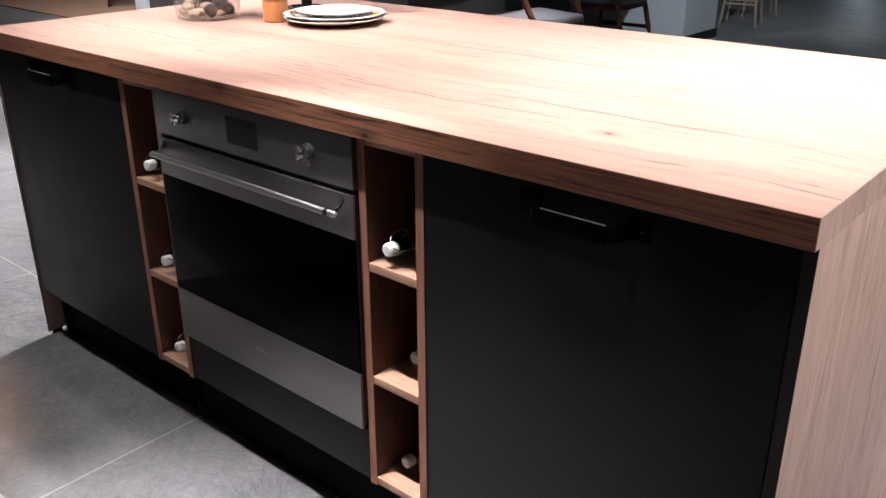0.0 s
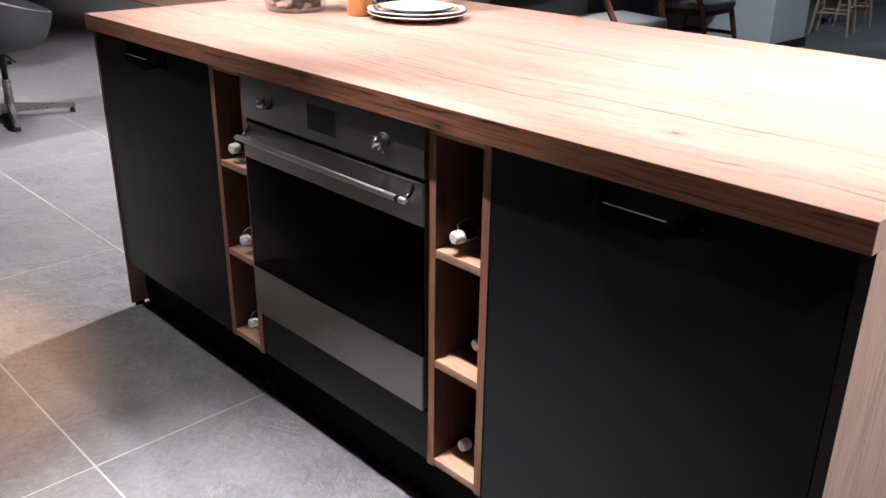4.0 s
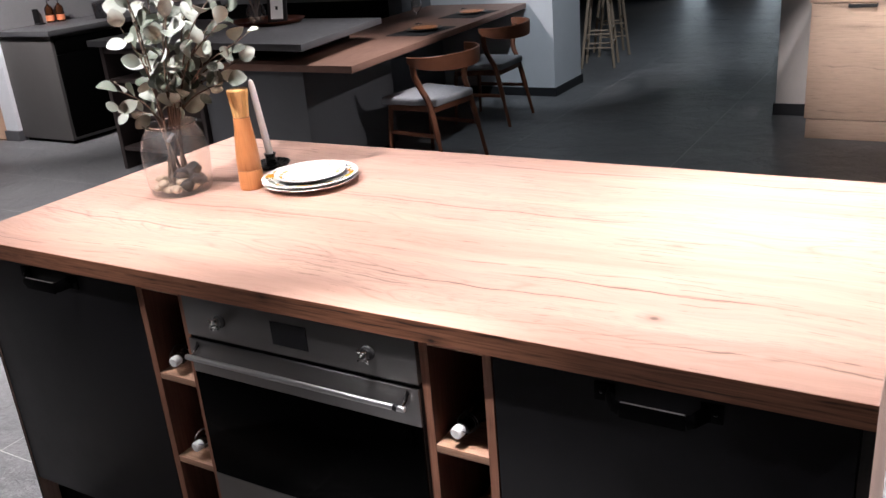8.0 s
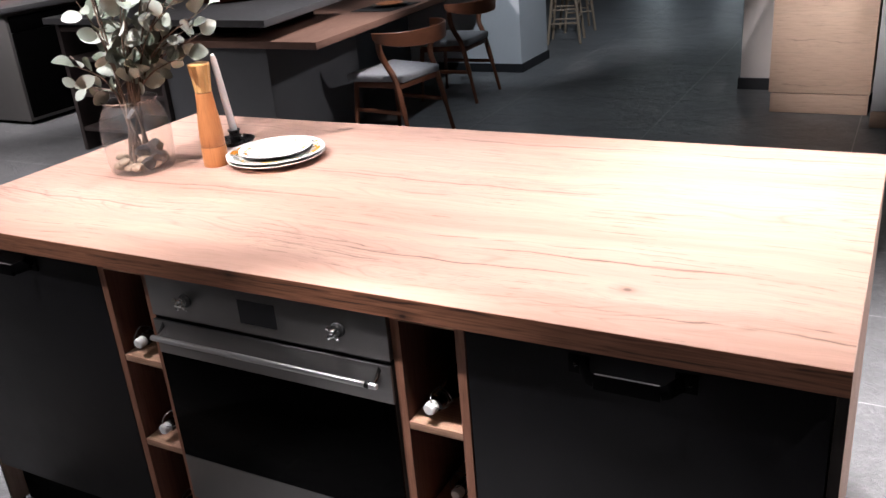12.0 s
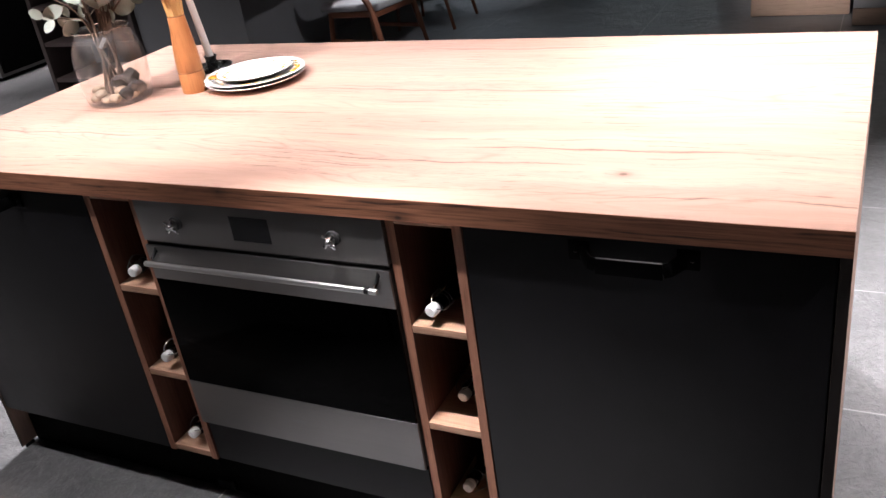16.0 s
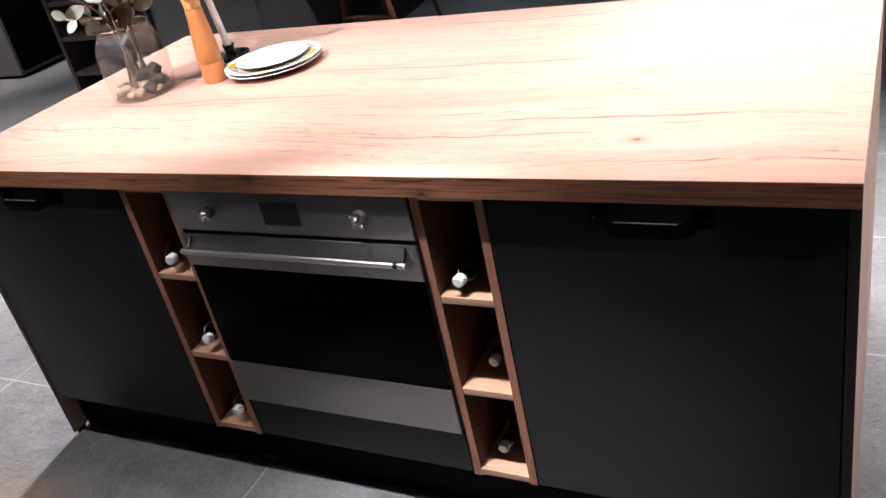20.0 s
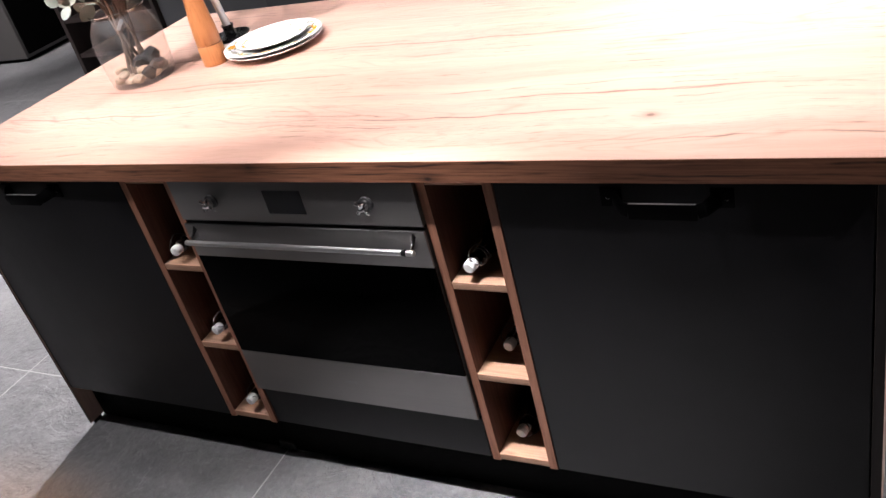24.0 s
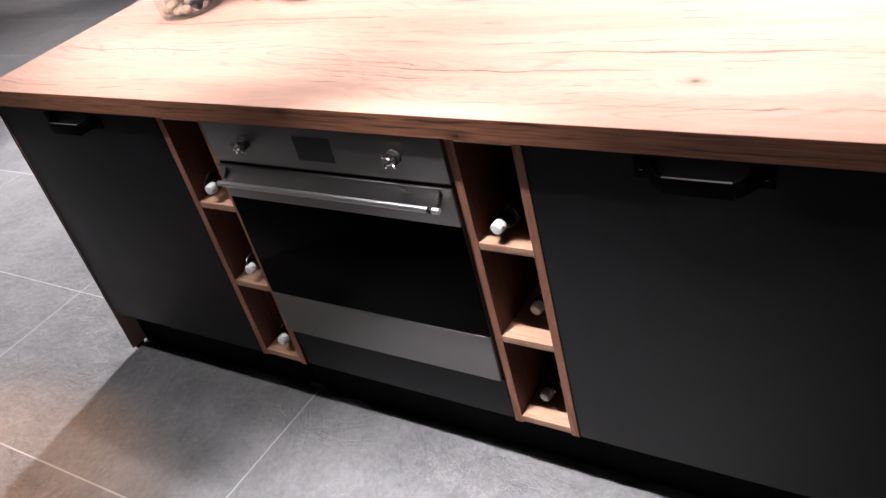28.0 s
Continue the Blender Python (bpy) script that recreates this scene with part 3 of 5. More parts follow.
def lathe(profile, steps=32, bm=None, close=False):
    """Turn a profile of (radius, height) round z."""
    bm = bmesh.new() if bm is None else bm
    rings = []
    for r, z in profile:
        if r < 1e-6:
            rings.append([bm.verts.new((0, 0, z))])
        else:
            rings.append([bm.verts.new((r * math.cos(2 * math.pi * k / steps), r * math.sin(2 * math.pi * k / steps), z)) for k in range(steps)])
    pairs = list(zip(rings, rings[1:])) + ([(rings[-1], rings[0])] if close else [])
    for a, b in pairs:
        for k in range(steps):
            j = (k + 1) % steps
            if len(a) == 1 and len(b) > 1:
                bm.faces.new((a[0], b[k], b[j]))
            elif len(b) == 1 and len(a) > 1:
                bm.faces.new((a[k], b[0], a[j]))
            elif len(a) > 1:
                bm.faces.new((a[k], b[k], b[j], a[j]))
    bmesh.ops.recalc_face_normals(bm, faces=bm.faces)
    return bm


def tube(points, radius, steps=10, bm=None, caps=True):
    """A rod along points; radius is a number or one for each point; a pair (a, b) makes an oval."""
    bm = bmesh.new() if bm is None else bm
    pts = [Vector(p) for p in points]
    rings = []
    side = None
    for i, p in enumerate(pts):
        d = (pts[min(i + 1, len(pts) - 1)] - pts[max(i - 1, 0)]).normalized()
        ref = Vector((0, 0, 1)) if abs(d.z) < 0.9 else Vector((1, 0, 0))
        side = d.cross(ref).normalized() if side is None else (side - d * side.dot(d)).normalized()
        up = side.cross(d)
        r = radius[i] if isinstance(radius, list) else radius
        ra, rb = r if isinstance(r, tuple) else (r, r)
        rings.append([bm.verts.new(p + side * ra * math.cos(2 * math.pi * k / steps) + up * rb * math.sin(2 * math.pi * k / steps)) for k in range(steps)])
    for a, b in zip(rings, rings[1:]):
        for k in range(steps):
            bm.faces.new((a[k], a[(k + 1) % steps], b[(k + 1) % steps], b[k]))
    if caps:
        bm.faces.new(rings[0][::-1])
        bm.faces.new(rings[-1])
    return bm


def curve_points(keys, n=12):
    """A smooth line through key points."""
    keys = [Vector(k) for k in keys]
    ext = [2 * keys[0] - keys[1], *keys, 2 * keys[-1] - keys[-2]]
    out = []
    for i in range(1, len(ext) - 2):
        a, b, c, d = ext[i - 1 : i + 3]
        for k in range(n):
            t = k / n
            out.append(0.5 * (2 * b + (c - a) * t + (2 * a - 5 * b + 4 * c - d) * t * t + (3 * b - a - 3 * c + d) * t ** 3))
    return out + [keys[-1]]


def blob(radius, squash=(1, 1, 1), rough=0.2, seed=0, sub=2):
    bm = bmesh.new()
    bmesh.ops.create_icosphere(bm, subdivisions=sub, radius=radius)
    for v in bm.verts:
        n = noise.noise(v.co / radius * 0.9 + Vector((seed * 7.3, seed * 3.1, 0)))
        v.co = Vector(c * s for c, s in zip(v.co * (1 + rough * n), squash))
    return bm


def mesh_of(name, bm, material, smooth=True):
    me = bpy.data.meshes.new(name)
    bm.to_mesh(me)
    bm.free()
    me.materials.append(material)
    if smooth:
        me.shade_smooth()
        me.set_sharp_from_angle(angle=radians(35))
    return me


def part(name, bm, material, parent, label="", at=None, smooth=True):
    ob = new(name, mesh_of(name, bm, material, smooth))
    ob.parent = parent
    ob.visible_shadow = material is not M_VASE
    if at is not None:
        ob.matrix_local = at
    if label:
        ob["label"] = label
    return ob


def thing(name, label, category, at=(0, 0, 0), turn=0.0, group="", kind=""):
    ob = new(name)
    ob.empty_display_size = 0.1
    ob.matrix_world = pose(*at, 0, 0, turn)
    return tagged(ob, label, category, group, kind)


def single(name, bm, material, label, category, at=None, group="", kind="", smooth=True):
    ob = new(name, mesh_of(name, bm, material, smooth))
    if at is not None:
        ob.matrix_world = at
    return tagged(ob, label, category, group, kind)


def structure(name, bm, material, label, category="wall"):
    return single(name, bm, material, label, category, kind="structure", smooth=False)


# ---- large structure ----
X0, X1, Y0, Y1, CEIL = -9.0, 5.5, -4.0, 13.0, 3.0
floor = structure("floor", box(X0, X1, Y0, Y1, -0.12, -0.0006), M_GROUT, "pale grout bed under dark slate floor tiles", "floor")
structure("ceiling", box(X0, X1, Y0, Y1, CEIL, CEIL + 0.2), M_CEIL, "plain dark grey showroom ceiling", "ceiling")
structure("wall_south", box(X0, X1, Y0 - 0.2, Y0, 0, CEIL), M_DARKWALL, "plain dark grey showroom wall")
structure("wall_east", box(X1, X1 + 0.2, Y0, Y1, 0, CEIL), M_DARKWALL, "plain dark grey showroom wall")
structure("wall_west", box(X0 - 0.2, X0, Y0, Y1, 0, CEIL), M_GREYWALL, "plain grey showroom wall")
bm = box(X0, -2.48, Y1, Y1 + 0.2, 0, CEIL)
box(-2.10, -1.30, Y1, Y1 + 0.2, 0, CEIL, bm=bm)
box(-0.95, X1, Y1, Y1 + 0.2, 0, CEIL, bm=bm)
box(-2.48, -2.10, Y1, Y1 + 0.2, 2.4, CEIL, bm=bm)
box(-1.30, -0.95, Y1, Y1 + 0.2, 2.4, CEIL, bm=bm)
structure("wall_north", bm, M_DARKWALL, "plain dark grey showroom wall with two openings to daylight")
structure("partition_white", box(-5.85, -1.60, 5.80, 6.42, 0, CEIL, 0.004), M_WHITEWALL, "white plastered partition wall behind the dark kitchen")
structure("partition_cream", box(0.29, 4.2, 5.44, 5.62, 0, CEIL, 0.004), M_CREAM, "cream plastered partition wall behind the pale oak cabinets")
bm = box(-5.80, -5.64, 3.43, 5.80, 0, CEIL)
structure("partition_grey", bm, M_GREYWALL, "grey partition wall beside the dark counter")
structure("trim", box(-5.80, -5.62, 3.37, 3.428, 0.09, CEIL, 0.003), M_WHITEWALL, "white painted end of the grey partition", "wall end")
bm = box(-3.0, -1.585, 5.785, 5.7985, 0, 0.075, 0.002)
box(-1.5985, -1.585, 5.80, 6.43, 0, 0.075, 0.002, bm=bm)
structure("baseboard", bm, M_SKIRT, "black baseboard round the white partition", "baseboard")
bm = box(0.276, 0.60, 5.425, 5.4385, 0, 0.085, 0.002)
box(0.276, 0.2885, 5.44, 5.62, 0, 0.085, 0.002, bm=bm)
structure("baseboard", bm, M_SKIRT, "black baseboard of the cream partition", "baseboard")
structure("baseboard", box(-5.81, -5.615, 3.355, 3.428, 0, 0.088, 0.002), M_GREYSKIRT, "grey baseboard at the end of the partition", "baseboard")
structure("floor_planks", box(X0, -5.82, 3.35, 8.0, -0.002, 0.012), M_FLOOR2, "brown plank floor of the next display", "floor")

# ---- the island ----
XL, XR, YB, TOP, UNDER, PL = -0.770, 1.368, 1.010, 0.908, 0.866, 0.152
wt = thing("worktop", "wild oak decor worktop with dark cracks on the island", "worktop")
part("slab", box(XL + 0.0012, XR - 0.0012, -0.0188, YB, UNDER, TOP, 0.0008), M_TOP, wt, "oak decor top face")
part("front_edge_band", box(XL, XR, -0.0202, -0.0189, UNDER + 0.0002, TOP - 0.0004), M_EDGE_SHADE, wt, "oak edge band")
part("end_edge_band", box(XR - 0.0011, XR + 0.0002, -0.0187, YB, UNDER + 0.0002, TOP - 0.0004), M_SIDE, wt, "oak edge band")
part("end_edge_band", box(XL - 0.0002, XL + 0.0011, -0.0187, YB, UNDER + 0.0002, TOP - 0.0004), M_SIDE, wt, "oak edge band")
PT, PTL = 0.017, 0.005
for x, th, y0 in ((XL, PTL, -0.001), (XR - PT, PT, -0.002)):
    t = thing("end_panel", "oak decor end panel of the island, upright grain", "end panel", (x, 0, 0), group="island end panels")
    part("front_edge_band", box(0.0002, th - 0.0002, y0 - 0.0014, y0 - 0.0002, 0.0125, UNDER - 0.001), M_UPEDGE_SHADE, t, "oak edge band coloured dark for the overhang's shade")
    part("panel", box(0, th, y0, YB - 0.01, 0.012, UNDER - 0.0005, 0.001), M_SIDE, t)
    for y in (y0 + 0.010, YB - 0.05):
        part("foot", box(0.001, th - 0.001, y, y + 0.03, 0, 0.0118, 0.001), M_RUBBER, t)


def bar_handle(parent, x, z):
    """A black strap handle: two square feet, cranked arms and a deep flat grip."""
    h = part("handle", box(-0.054, 0.054, -0.033, -0.027, -0.024, 0.004, 0.0015), M_IRON, parent, "black iron strap handle", Matrix.Translation((x, -0.019, z)))
    for s in (-1, 1):
        part("mounting_plate", box(s * 0.087 - 0.018, s * 0.087 + 0.018, -0.005, 0.0, -0.017, 0.017, 0.0015), M_IRON, h)
        part("arm", tube([(s * 0.053, -0.030, -0.009), (s * 0.064, -0.028, -0.006), (s * 0.076, -0.014, -0.001), (s * 0.082, -0.004, 0)], [(0.0028, 0.0130), (0.0030, 0.0130), (0.0032, 0.0140), (0.0034, 0.0150)], 10), M_IRON, h)
        part("screw", lathe([(0, 0.0025), (0.0022, 0.0022), (0.0036, 0.0006), (0.0036, 0)], 10), M_HANDLE, h, at=pose(s * 0.093, -0.0052, 0, 90))
    # thin pale strip stands in for the highlight along the black grip
    part("grip_edge", box(-0.052, 0.052, -0.0322, -0.0285, 0.0039, 0.0046, 0.0003), M_GRIPGLINT, h, "pale metal strip put in as the grip's highlight")
    return h


def base_unit(x0, x1, label, lap=0.0):
    """A black door on a carcass; with lap the door closes up to the end panel."""
    t = thing("base_cabinet", label, "cabinet", (x0, 0, 0), group="black base cabinets")
    w = x1 - x0
    part("carcass", box(0, w, 0.021, 0.58, PL, UNDER - 0.002), M_PLINTH, t)
    d = part("door", box(0.002 - lap, w - 0.002, -0.019, 0, PL + 0.003, UNDER - 0.006, 0.0012), M_BLACK, t, "matt black door front", Matrix.Translation((0, 0.0195, 0)))
    bar_handle(d, w / 2, 0.831)
    return t


base_unit(XL + PTL + 0.001, -0.1500, "matt black base cabinet beside the wine rack", 0.0025)
base_unit(0.7560, XR - PT - 0.001, "matt black base cabinet with a black bar handle")
pt = thing("plinth", "black recessed plinth boards under the island", "plinth")
part("board", box(XL + PTL + 0.001, -0.0515, 0.050, 0.066, 0.001, PL - 0.002, 0.001), M_PLINTH, pt)
part("board", box(-0.0485, XR - PT - 0.001, 0.050, 0.066, 0.001, PL - 0.002, 0.001), M_PLINTH, pt)
part("joint_clip", box(-0.075, -0.025, 0.044, 0.0495, 0.0, 0.030, 0.001), M_RUBBER, pt, "black joint clip")
t = thing("island_back", "black back panel closing the island", "panel")
part("panel", box(XL + PTL + 0.001, XR - PT - 0.001, 0.90, 0.916, 0.02, UNDER - 0.002), M_BLACK, t)
part("foot", box(0.2, 0.24, 0.89, 0.92, 0, 0.0195), M_RUBBER, t)

SHELVES = (0.1555, 0.3855, 0.6175)


def wine_rack(x0, label):
    t = thing("wine_rack", label, "wine rack", (x0, 0, 0), group="oak wine racks")
    w, th = 0.1505, 0.018
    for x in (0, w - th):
        side = part("side_panel", box(x, x + th, 0.0013, 0.34, PL, UNDER - 0.002), M_NICHE_SHADE, t)
        part("edge_band", box(x + 0.0002, x + th - 0.0002, 0.0, 0.0012, PL, UNDER - 0.002), M_RACKEDGE_LIT, side, "oak edge band")
    part("back_panel", box(th, w - th, 0.332, 0.34, PL, UNDER - 0.002), M_BLACK, t, "dark back panel")
    for z in SHELVES:
        part("shelf", box(th + 0.0003, w - th - 0.0003, 0.001, 0.331, z, z + 0.0165, 0.0008), M_NICHE, t)
    part("top_panel", box(th + 0.0003, w - th - 0.0003, 0.001, 0.331, UNDER - 0.017, UNDER - 0.0025, 0.0008), M_NICHE, t)
    return t


wine_rack(-0.1490, "narrow oak wine rack with three bottles beside the oven")
wine_rack(0.6045, "narrow oak wine rack with three bottles beside the oven")


def swing_bottle(x, z, y, yaw, roll, label):
    """A dark bottle lying with its porcelain swing stopper to the front."""
    t = thing("swing_top_bottle", label, "bottle", (x, y, z), yaw, "bottles in the wine racks")
    lay = pose(0, 0, 0, -90, 0, 0)
    body = [(0, 0.262), (0.030, 0.262), (0.0355, 0.256), (0.0355, 0.125), (0.033, 0.108), (0.022, 0.085), (0.0145, 0.068), (0.0132, 0.03), (0.0155, 0.026), (0.0155, 0.018), (0.0125, 0.016), (0, 0.016)]
    b = part("glass_body", lathe(body, 24), M_BOTTLE, t, "dark brown glass", pose(0, 0, 0, -90, 0, 0))
    s = part("stopper", lathe([(0, -0.0065), (0.0095, -0.0065), (0.0112, -0.0052), (0.0122, -0.0030), (0.0126, 0.0030), (0.0118, 0.0050), (0.0118, 0.0066), (0.0126, 0.0082), (0.0124, 0.0125), (0.0108, 0.0152), (0, 0.0152)], 20), M_STOPPER, t, "white porcelain swing stopper", pose(0, 0, 0, -90, 0, 0))
    a = radians(roll)
    u, v = Vector((math.cos(a), 0, math.sin(a))), Vector((-math.sin(a), 0, math.cos(a)))
    y1 = Vector((0, 1, 0))
    for s_ in (-1, 1):
        pts = [u * s_ * 0.006 + y1 * -0.001 + v * 0.0145, u * s_ * 0.018 + y1 * 0.012 + v * 0.017, u * s_ * 0.0185 + y1 * 0.034 + v * 0.024, u * s_ * 0.016 + y1 * 0.046 + v * 0.008, u * s_ * 0.0145 + y1 * 0.040]
        part("wire_bail", tube(curve_points(pts, 4), 0.0009, 6), M_WIRE, t)
    part("wire_collar", tube([Vector((0.0152 * math.cos(k * math.pi / 8), 0.040, 0.0152 * math.sin(k * math.pi / 8))) for k in range(17)], 0.0009, 6), M_WIRE, t)
    part("wire_lever", tube(curve_points([u * -0.018 + y1 * 0.034 + v * 0.024, y1 * 0.030 + v * 0.034, u * 0.018 + y1 * 0.034 + v * 0.024], 5), 0.0009, 6), M_WIRE, t)
    return t


R = 0.0357 + 0.0165
for x, z, y, yaw, roll in ((-0.079, SHELVES[2], 0.006, 4, 80), (-0.071, SHELVES[1], 0.010, -6, -25), (-0.068, SHELVES[0], 0.012, -5, -15),
                           (0.668, SHELVES[2], 0.006, -8, -40), (0.680, SHELVES[1], 0.058, -4, 20), (0.668, SHELVES[0], 0.040, -3, 200)):
    swing_bottle(x, z + R, y, yaw, roll, "dark swing-top bottle lying in the oak wine rack")

# ---- the oven ----
OW = 0.596
oven = thing("built_in_oven", "brushed steel built-in oven with a black glass door", "oven", (0.0075, -0.0100, 0.0060))
part("body", box(0.002, OW - 0.010, 0.0212, 0.56, 0.285, 0.850), M_PLINTH, oven)
panel = part("control_panel", box(0, OW, -0.001, 0.02, 0.7605, 0.8560, 0.0012), M_STEEL, oven, "brushed steel control panel")
part("display", box(0.2475, 0.3400, -0.0022, -0.0012, 0.7825, 0.8355), M_DISPLAY, panel, "black glass display")
part("gap", box(0.002, OW - 0.002, 0.006, 0.02, 0.7515, 0.7602), M_RUBBER, oven)
door = part("oven_door", box(0.0015, OW - 0.0015, 0.002, 0.021, 0.277, 0.7505), M_RUBBER, oven, "black door core")
part("upper_strip", box(0, OW, -0.004, 0.0015, 0.6695, 0.7512, 0.0012), M_STEEL, door, "brushed steel strip")
part("glass_pane", box(0.001, OW - 0.001, -0.0035, 0.0015, 0.3980, 0.6690, 0.0006), M_OVENGLASS, door, "black mirror glass")
part("lower_strip", box(0, OW, -0.004, 0.0015, 0.276, 0.3975, 0.0012), M_STEEL, door, "brushed steel strip with a small mark")
for k, (x, w) in enumerate(((0.279, 0.004), (0.2855, 0.007), (0.295, 0.006), (0.3035, 0.005))):
    part("mark_bar", box(x, x + w, -0.0046, -0.0041, 0.336, 0.343), M_MARK, door)
HZ = 0.722
handle = part("handle_bar", tube([(0.0150, -0.032, HZ), (0.0165, -0.032, HZ), (0.0195, -0.032, HZ), (0.5765, -0.032, HZ), (0.5795, -0.032, HZ), (0.5810, -0.032, HZ)], [0.0048, 0.0058, 0.0062, 0.0062, 0.0058, 0.0048], 18), M_BAR, oven, "satin steel handle bar")
for x in (0.0255, 0.5705):
    # the flare stands in for the light glint thrown on the strip
    secs = [(-0.032, 0.0048, 0.0048, 0.0), (-0.025, 0.0042, 0.0052, 0.001), (-0.017, 0.0042, 0.0070, 0.003), (-0.010, 0.0050, 0.0115, 0.006), (-0.0045, 0.0060, 0.0175, 0.008)]
    bm = bmesh.new()
    rings = [[bm.verts.new((x + a * math.cos(2 * math.pi * k / 14), y, HZ + lift + h * math.sin(2 * math.pi * k / 14))) for k in range(14)] for y, a, h, lift in secs]
    for p, q in zip(rings, rings[1:]):
        for k in range(14):
            bm.faces.new((p[k], p[(k + 1) % 14], q[(k + 1) % 14], q[k]))
    bm.faces.new(rings[0][::-1])
    bm.faces.new(rings[-1])
    bmesh.ops.recalc_face_normals(bm, faces=bm.faces)
    part("handle_arm", bm, M_CHROME, handle, "polished arm with a flare shaped like the thrown glint")
    if x > 0.3:
        part("collar", lathe([(0.0064, -0.005), (0.0071, -0.004), (0.0071, 0.004), (0.0064, 0.005)], 18), M_HANDLE, handle, "black collar", pose(x - 0.010, -0.032, HZ, 0, 90, 0))


def cross_knob(x, z, turn):
    k = part("knob", lathe([(0, 0.026), (0.008, 0.026), (0.011, 0.022), (0.012, 0.012), (0.0115, 0.0), (0, 0)], 24), M_CHROME, oven, "chrome cross-head knob", pose(x, -0.004, z, 90, 0, 0) @ pose(0, 0, 0, 0, 0, turn) @ Matrix.Diagonal((0.84, 0.84, 0.9, 1)))
    part("base_ring", lathe([(0.0120, 0.005), (0.0170, 0.004), (0.0182, 0.002), (0.0182, -0.002)], 28), M_RUBBER, k, "black base ring")
    for a in range(4):
        part("arm", tube([(0.006, 0, 0.018), (0.013, 0, 0.019), (0.0175, 0, 0.019), (0.0205, 0, 0.019)], [0.0042, 0.0036, 0.0055, 0.0035], 10), M_CHROME, k, at=pose(0, 0, 0, 0, 0, 90 * a + 45))
    part("button", lathe([(0, 0.031), (0.004, 0.0305), (0.0065, 0.028), (0.007, 0.0255)], 18), M_CHROME, k)
    part("pointer", tube([(-0.0275, 0.0, 0.0), (-0.0275, 0, 0.0025)], 0.0022, 8), M_CHROME, k, at=pose(0, 0, 0, 0, 0, -90 - turn + 180))
    return k


cross_knob(0.107, 0.811, 12)
cross_knob(0.489, 0.811, 0)
fp = thing("filler_panel", "matt black filler panel below the oven", "panel")
part("front", box(0.004, OW + 0.003, 0.004, 0.021, PL + 0.003, 0.2680, 0.0012), M_BLACK, fp)
part("edge_band", box(0.004, OW + 0.003, 0.0045, 0.021, 0.2682, 0.2698), M_PLINTH, fp, "black upper edge band")

# ---- on the island ----
VX, VY = -0.456, 0.464
vase_out = [(0, 0.0), (0.074, 0.0), (0.083, 0.003), (0.0875, 0.012), (0.0915, 0.05), (0.0945, 0.10), (0.0940, 0.135), (0.089, 0.162), (0.079, 0.184), (0.0715, 0.196), (0.0695, 0.202), (0.0715, 0.208), (0.075, 0.2125)]
vase_in = [(0.0725, 0.2128), (0.0690, 0.208), (0.0670, 0.202), (0.0690, 0.195), (0.0765, 0.183), (0.0865, 0.161), (0.0915, 0.135), (0.0920, 0.10), (0.0890, 0.05), (0.0850, 0.018), (0.077, 0.0105), (0, 0.0095)]
vase_out, vase_in = [(r * 0.985, z * 0.925) for r, z in vase_out], [(r * 0.985, z * 0.925) for r, z in vase_in]
vs = thing("glass_vase", "clear glass vase with pebbles and eucalyptus on the island", "vase", (VX, VY, TOP + 0.0005))
part("body", lathe(vase_out[2:] + vase_in[:-2], 56, close=True), M_THIN, vs)
part("base", lathe([(0, 0.0), (0.072, 0.0), (0.0795, 0.003), (0.0806, 0.0085), (0.075, 0.0100), (0, 0.0092)], 56), M_THIN, vs, "thick clear glass base")
part("rim", tube([(0.0727 * math.cos(k * math.pi / 24), 0.0727 * math.sin(k * math.pi / 24), 0.1968) for k in range(49)], 0.0016, 8), M_VASE, vs)
rng = random.Random(11)
for k in range(15):
    a, r = math.pi * (0.95 + 0.075 * k) + rng.uniform(-0.2, 0.2), rng.uniform(0.036, 0.062)
    s = rng.uniform(0.011, 0.018)
    x, y = VX + r * math.cos(a), VY + r * math.sin(a)
    single("pebble", blob(s, (1.25, 1.0, 0.7), 0.25, k), M_PEBBLE, "beige pebble lying in the glass vase", "pebble", pose(x, y, TOP + 0.011 + s * 0.7 + (0.016 if k % 4 == 3 else 0), 0, 0, rng.uniform(0, 180)), "pebbles in the vase")
for k in range(9):
    a, r = radians(-28 + 27 * (k % 5)), (0.050, 0.036)[k // 5]
    s = rng.uniform(0.020, 0.026)
    single("dark_stone", blob(s, (1.1, 1.0, 0.85), 0.55, 30 + k), M_DARKPEB, "rough black stone lying in the glass vase", "stone", pose(VX + r * math.cos(a), VY + r * math.sin(a), TOP + 0.011 + s * 0.85 + (0.030 if k >= 5 else 0.0), rng.uniform(0, 90), 0, rng.uniform(0, 180)), "stones in the vase")

plant = thing("eucalyptus", "bunch of grey-green eucalyptus branches standing in the glass vase", "plant", (VX, VY, TOP + 0.012))


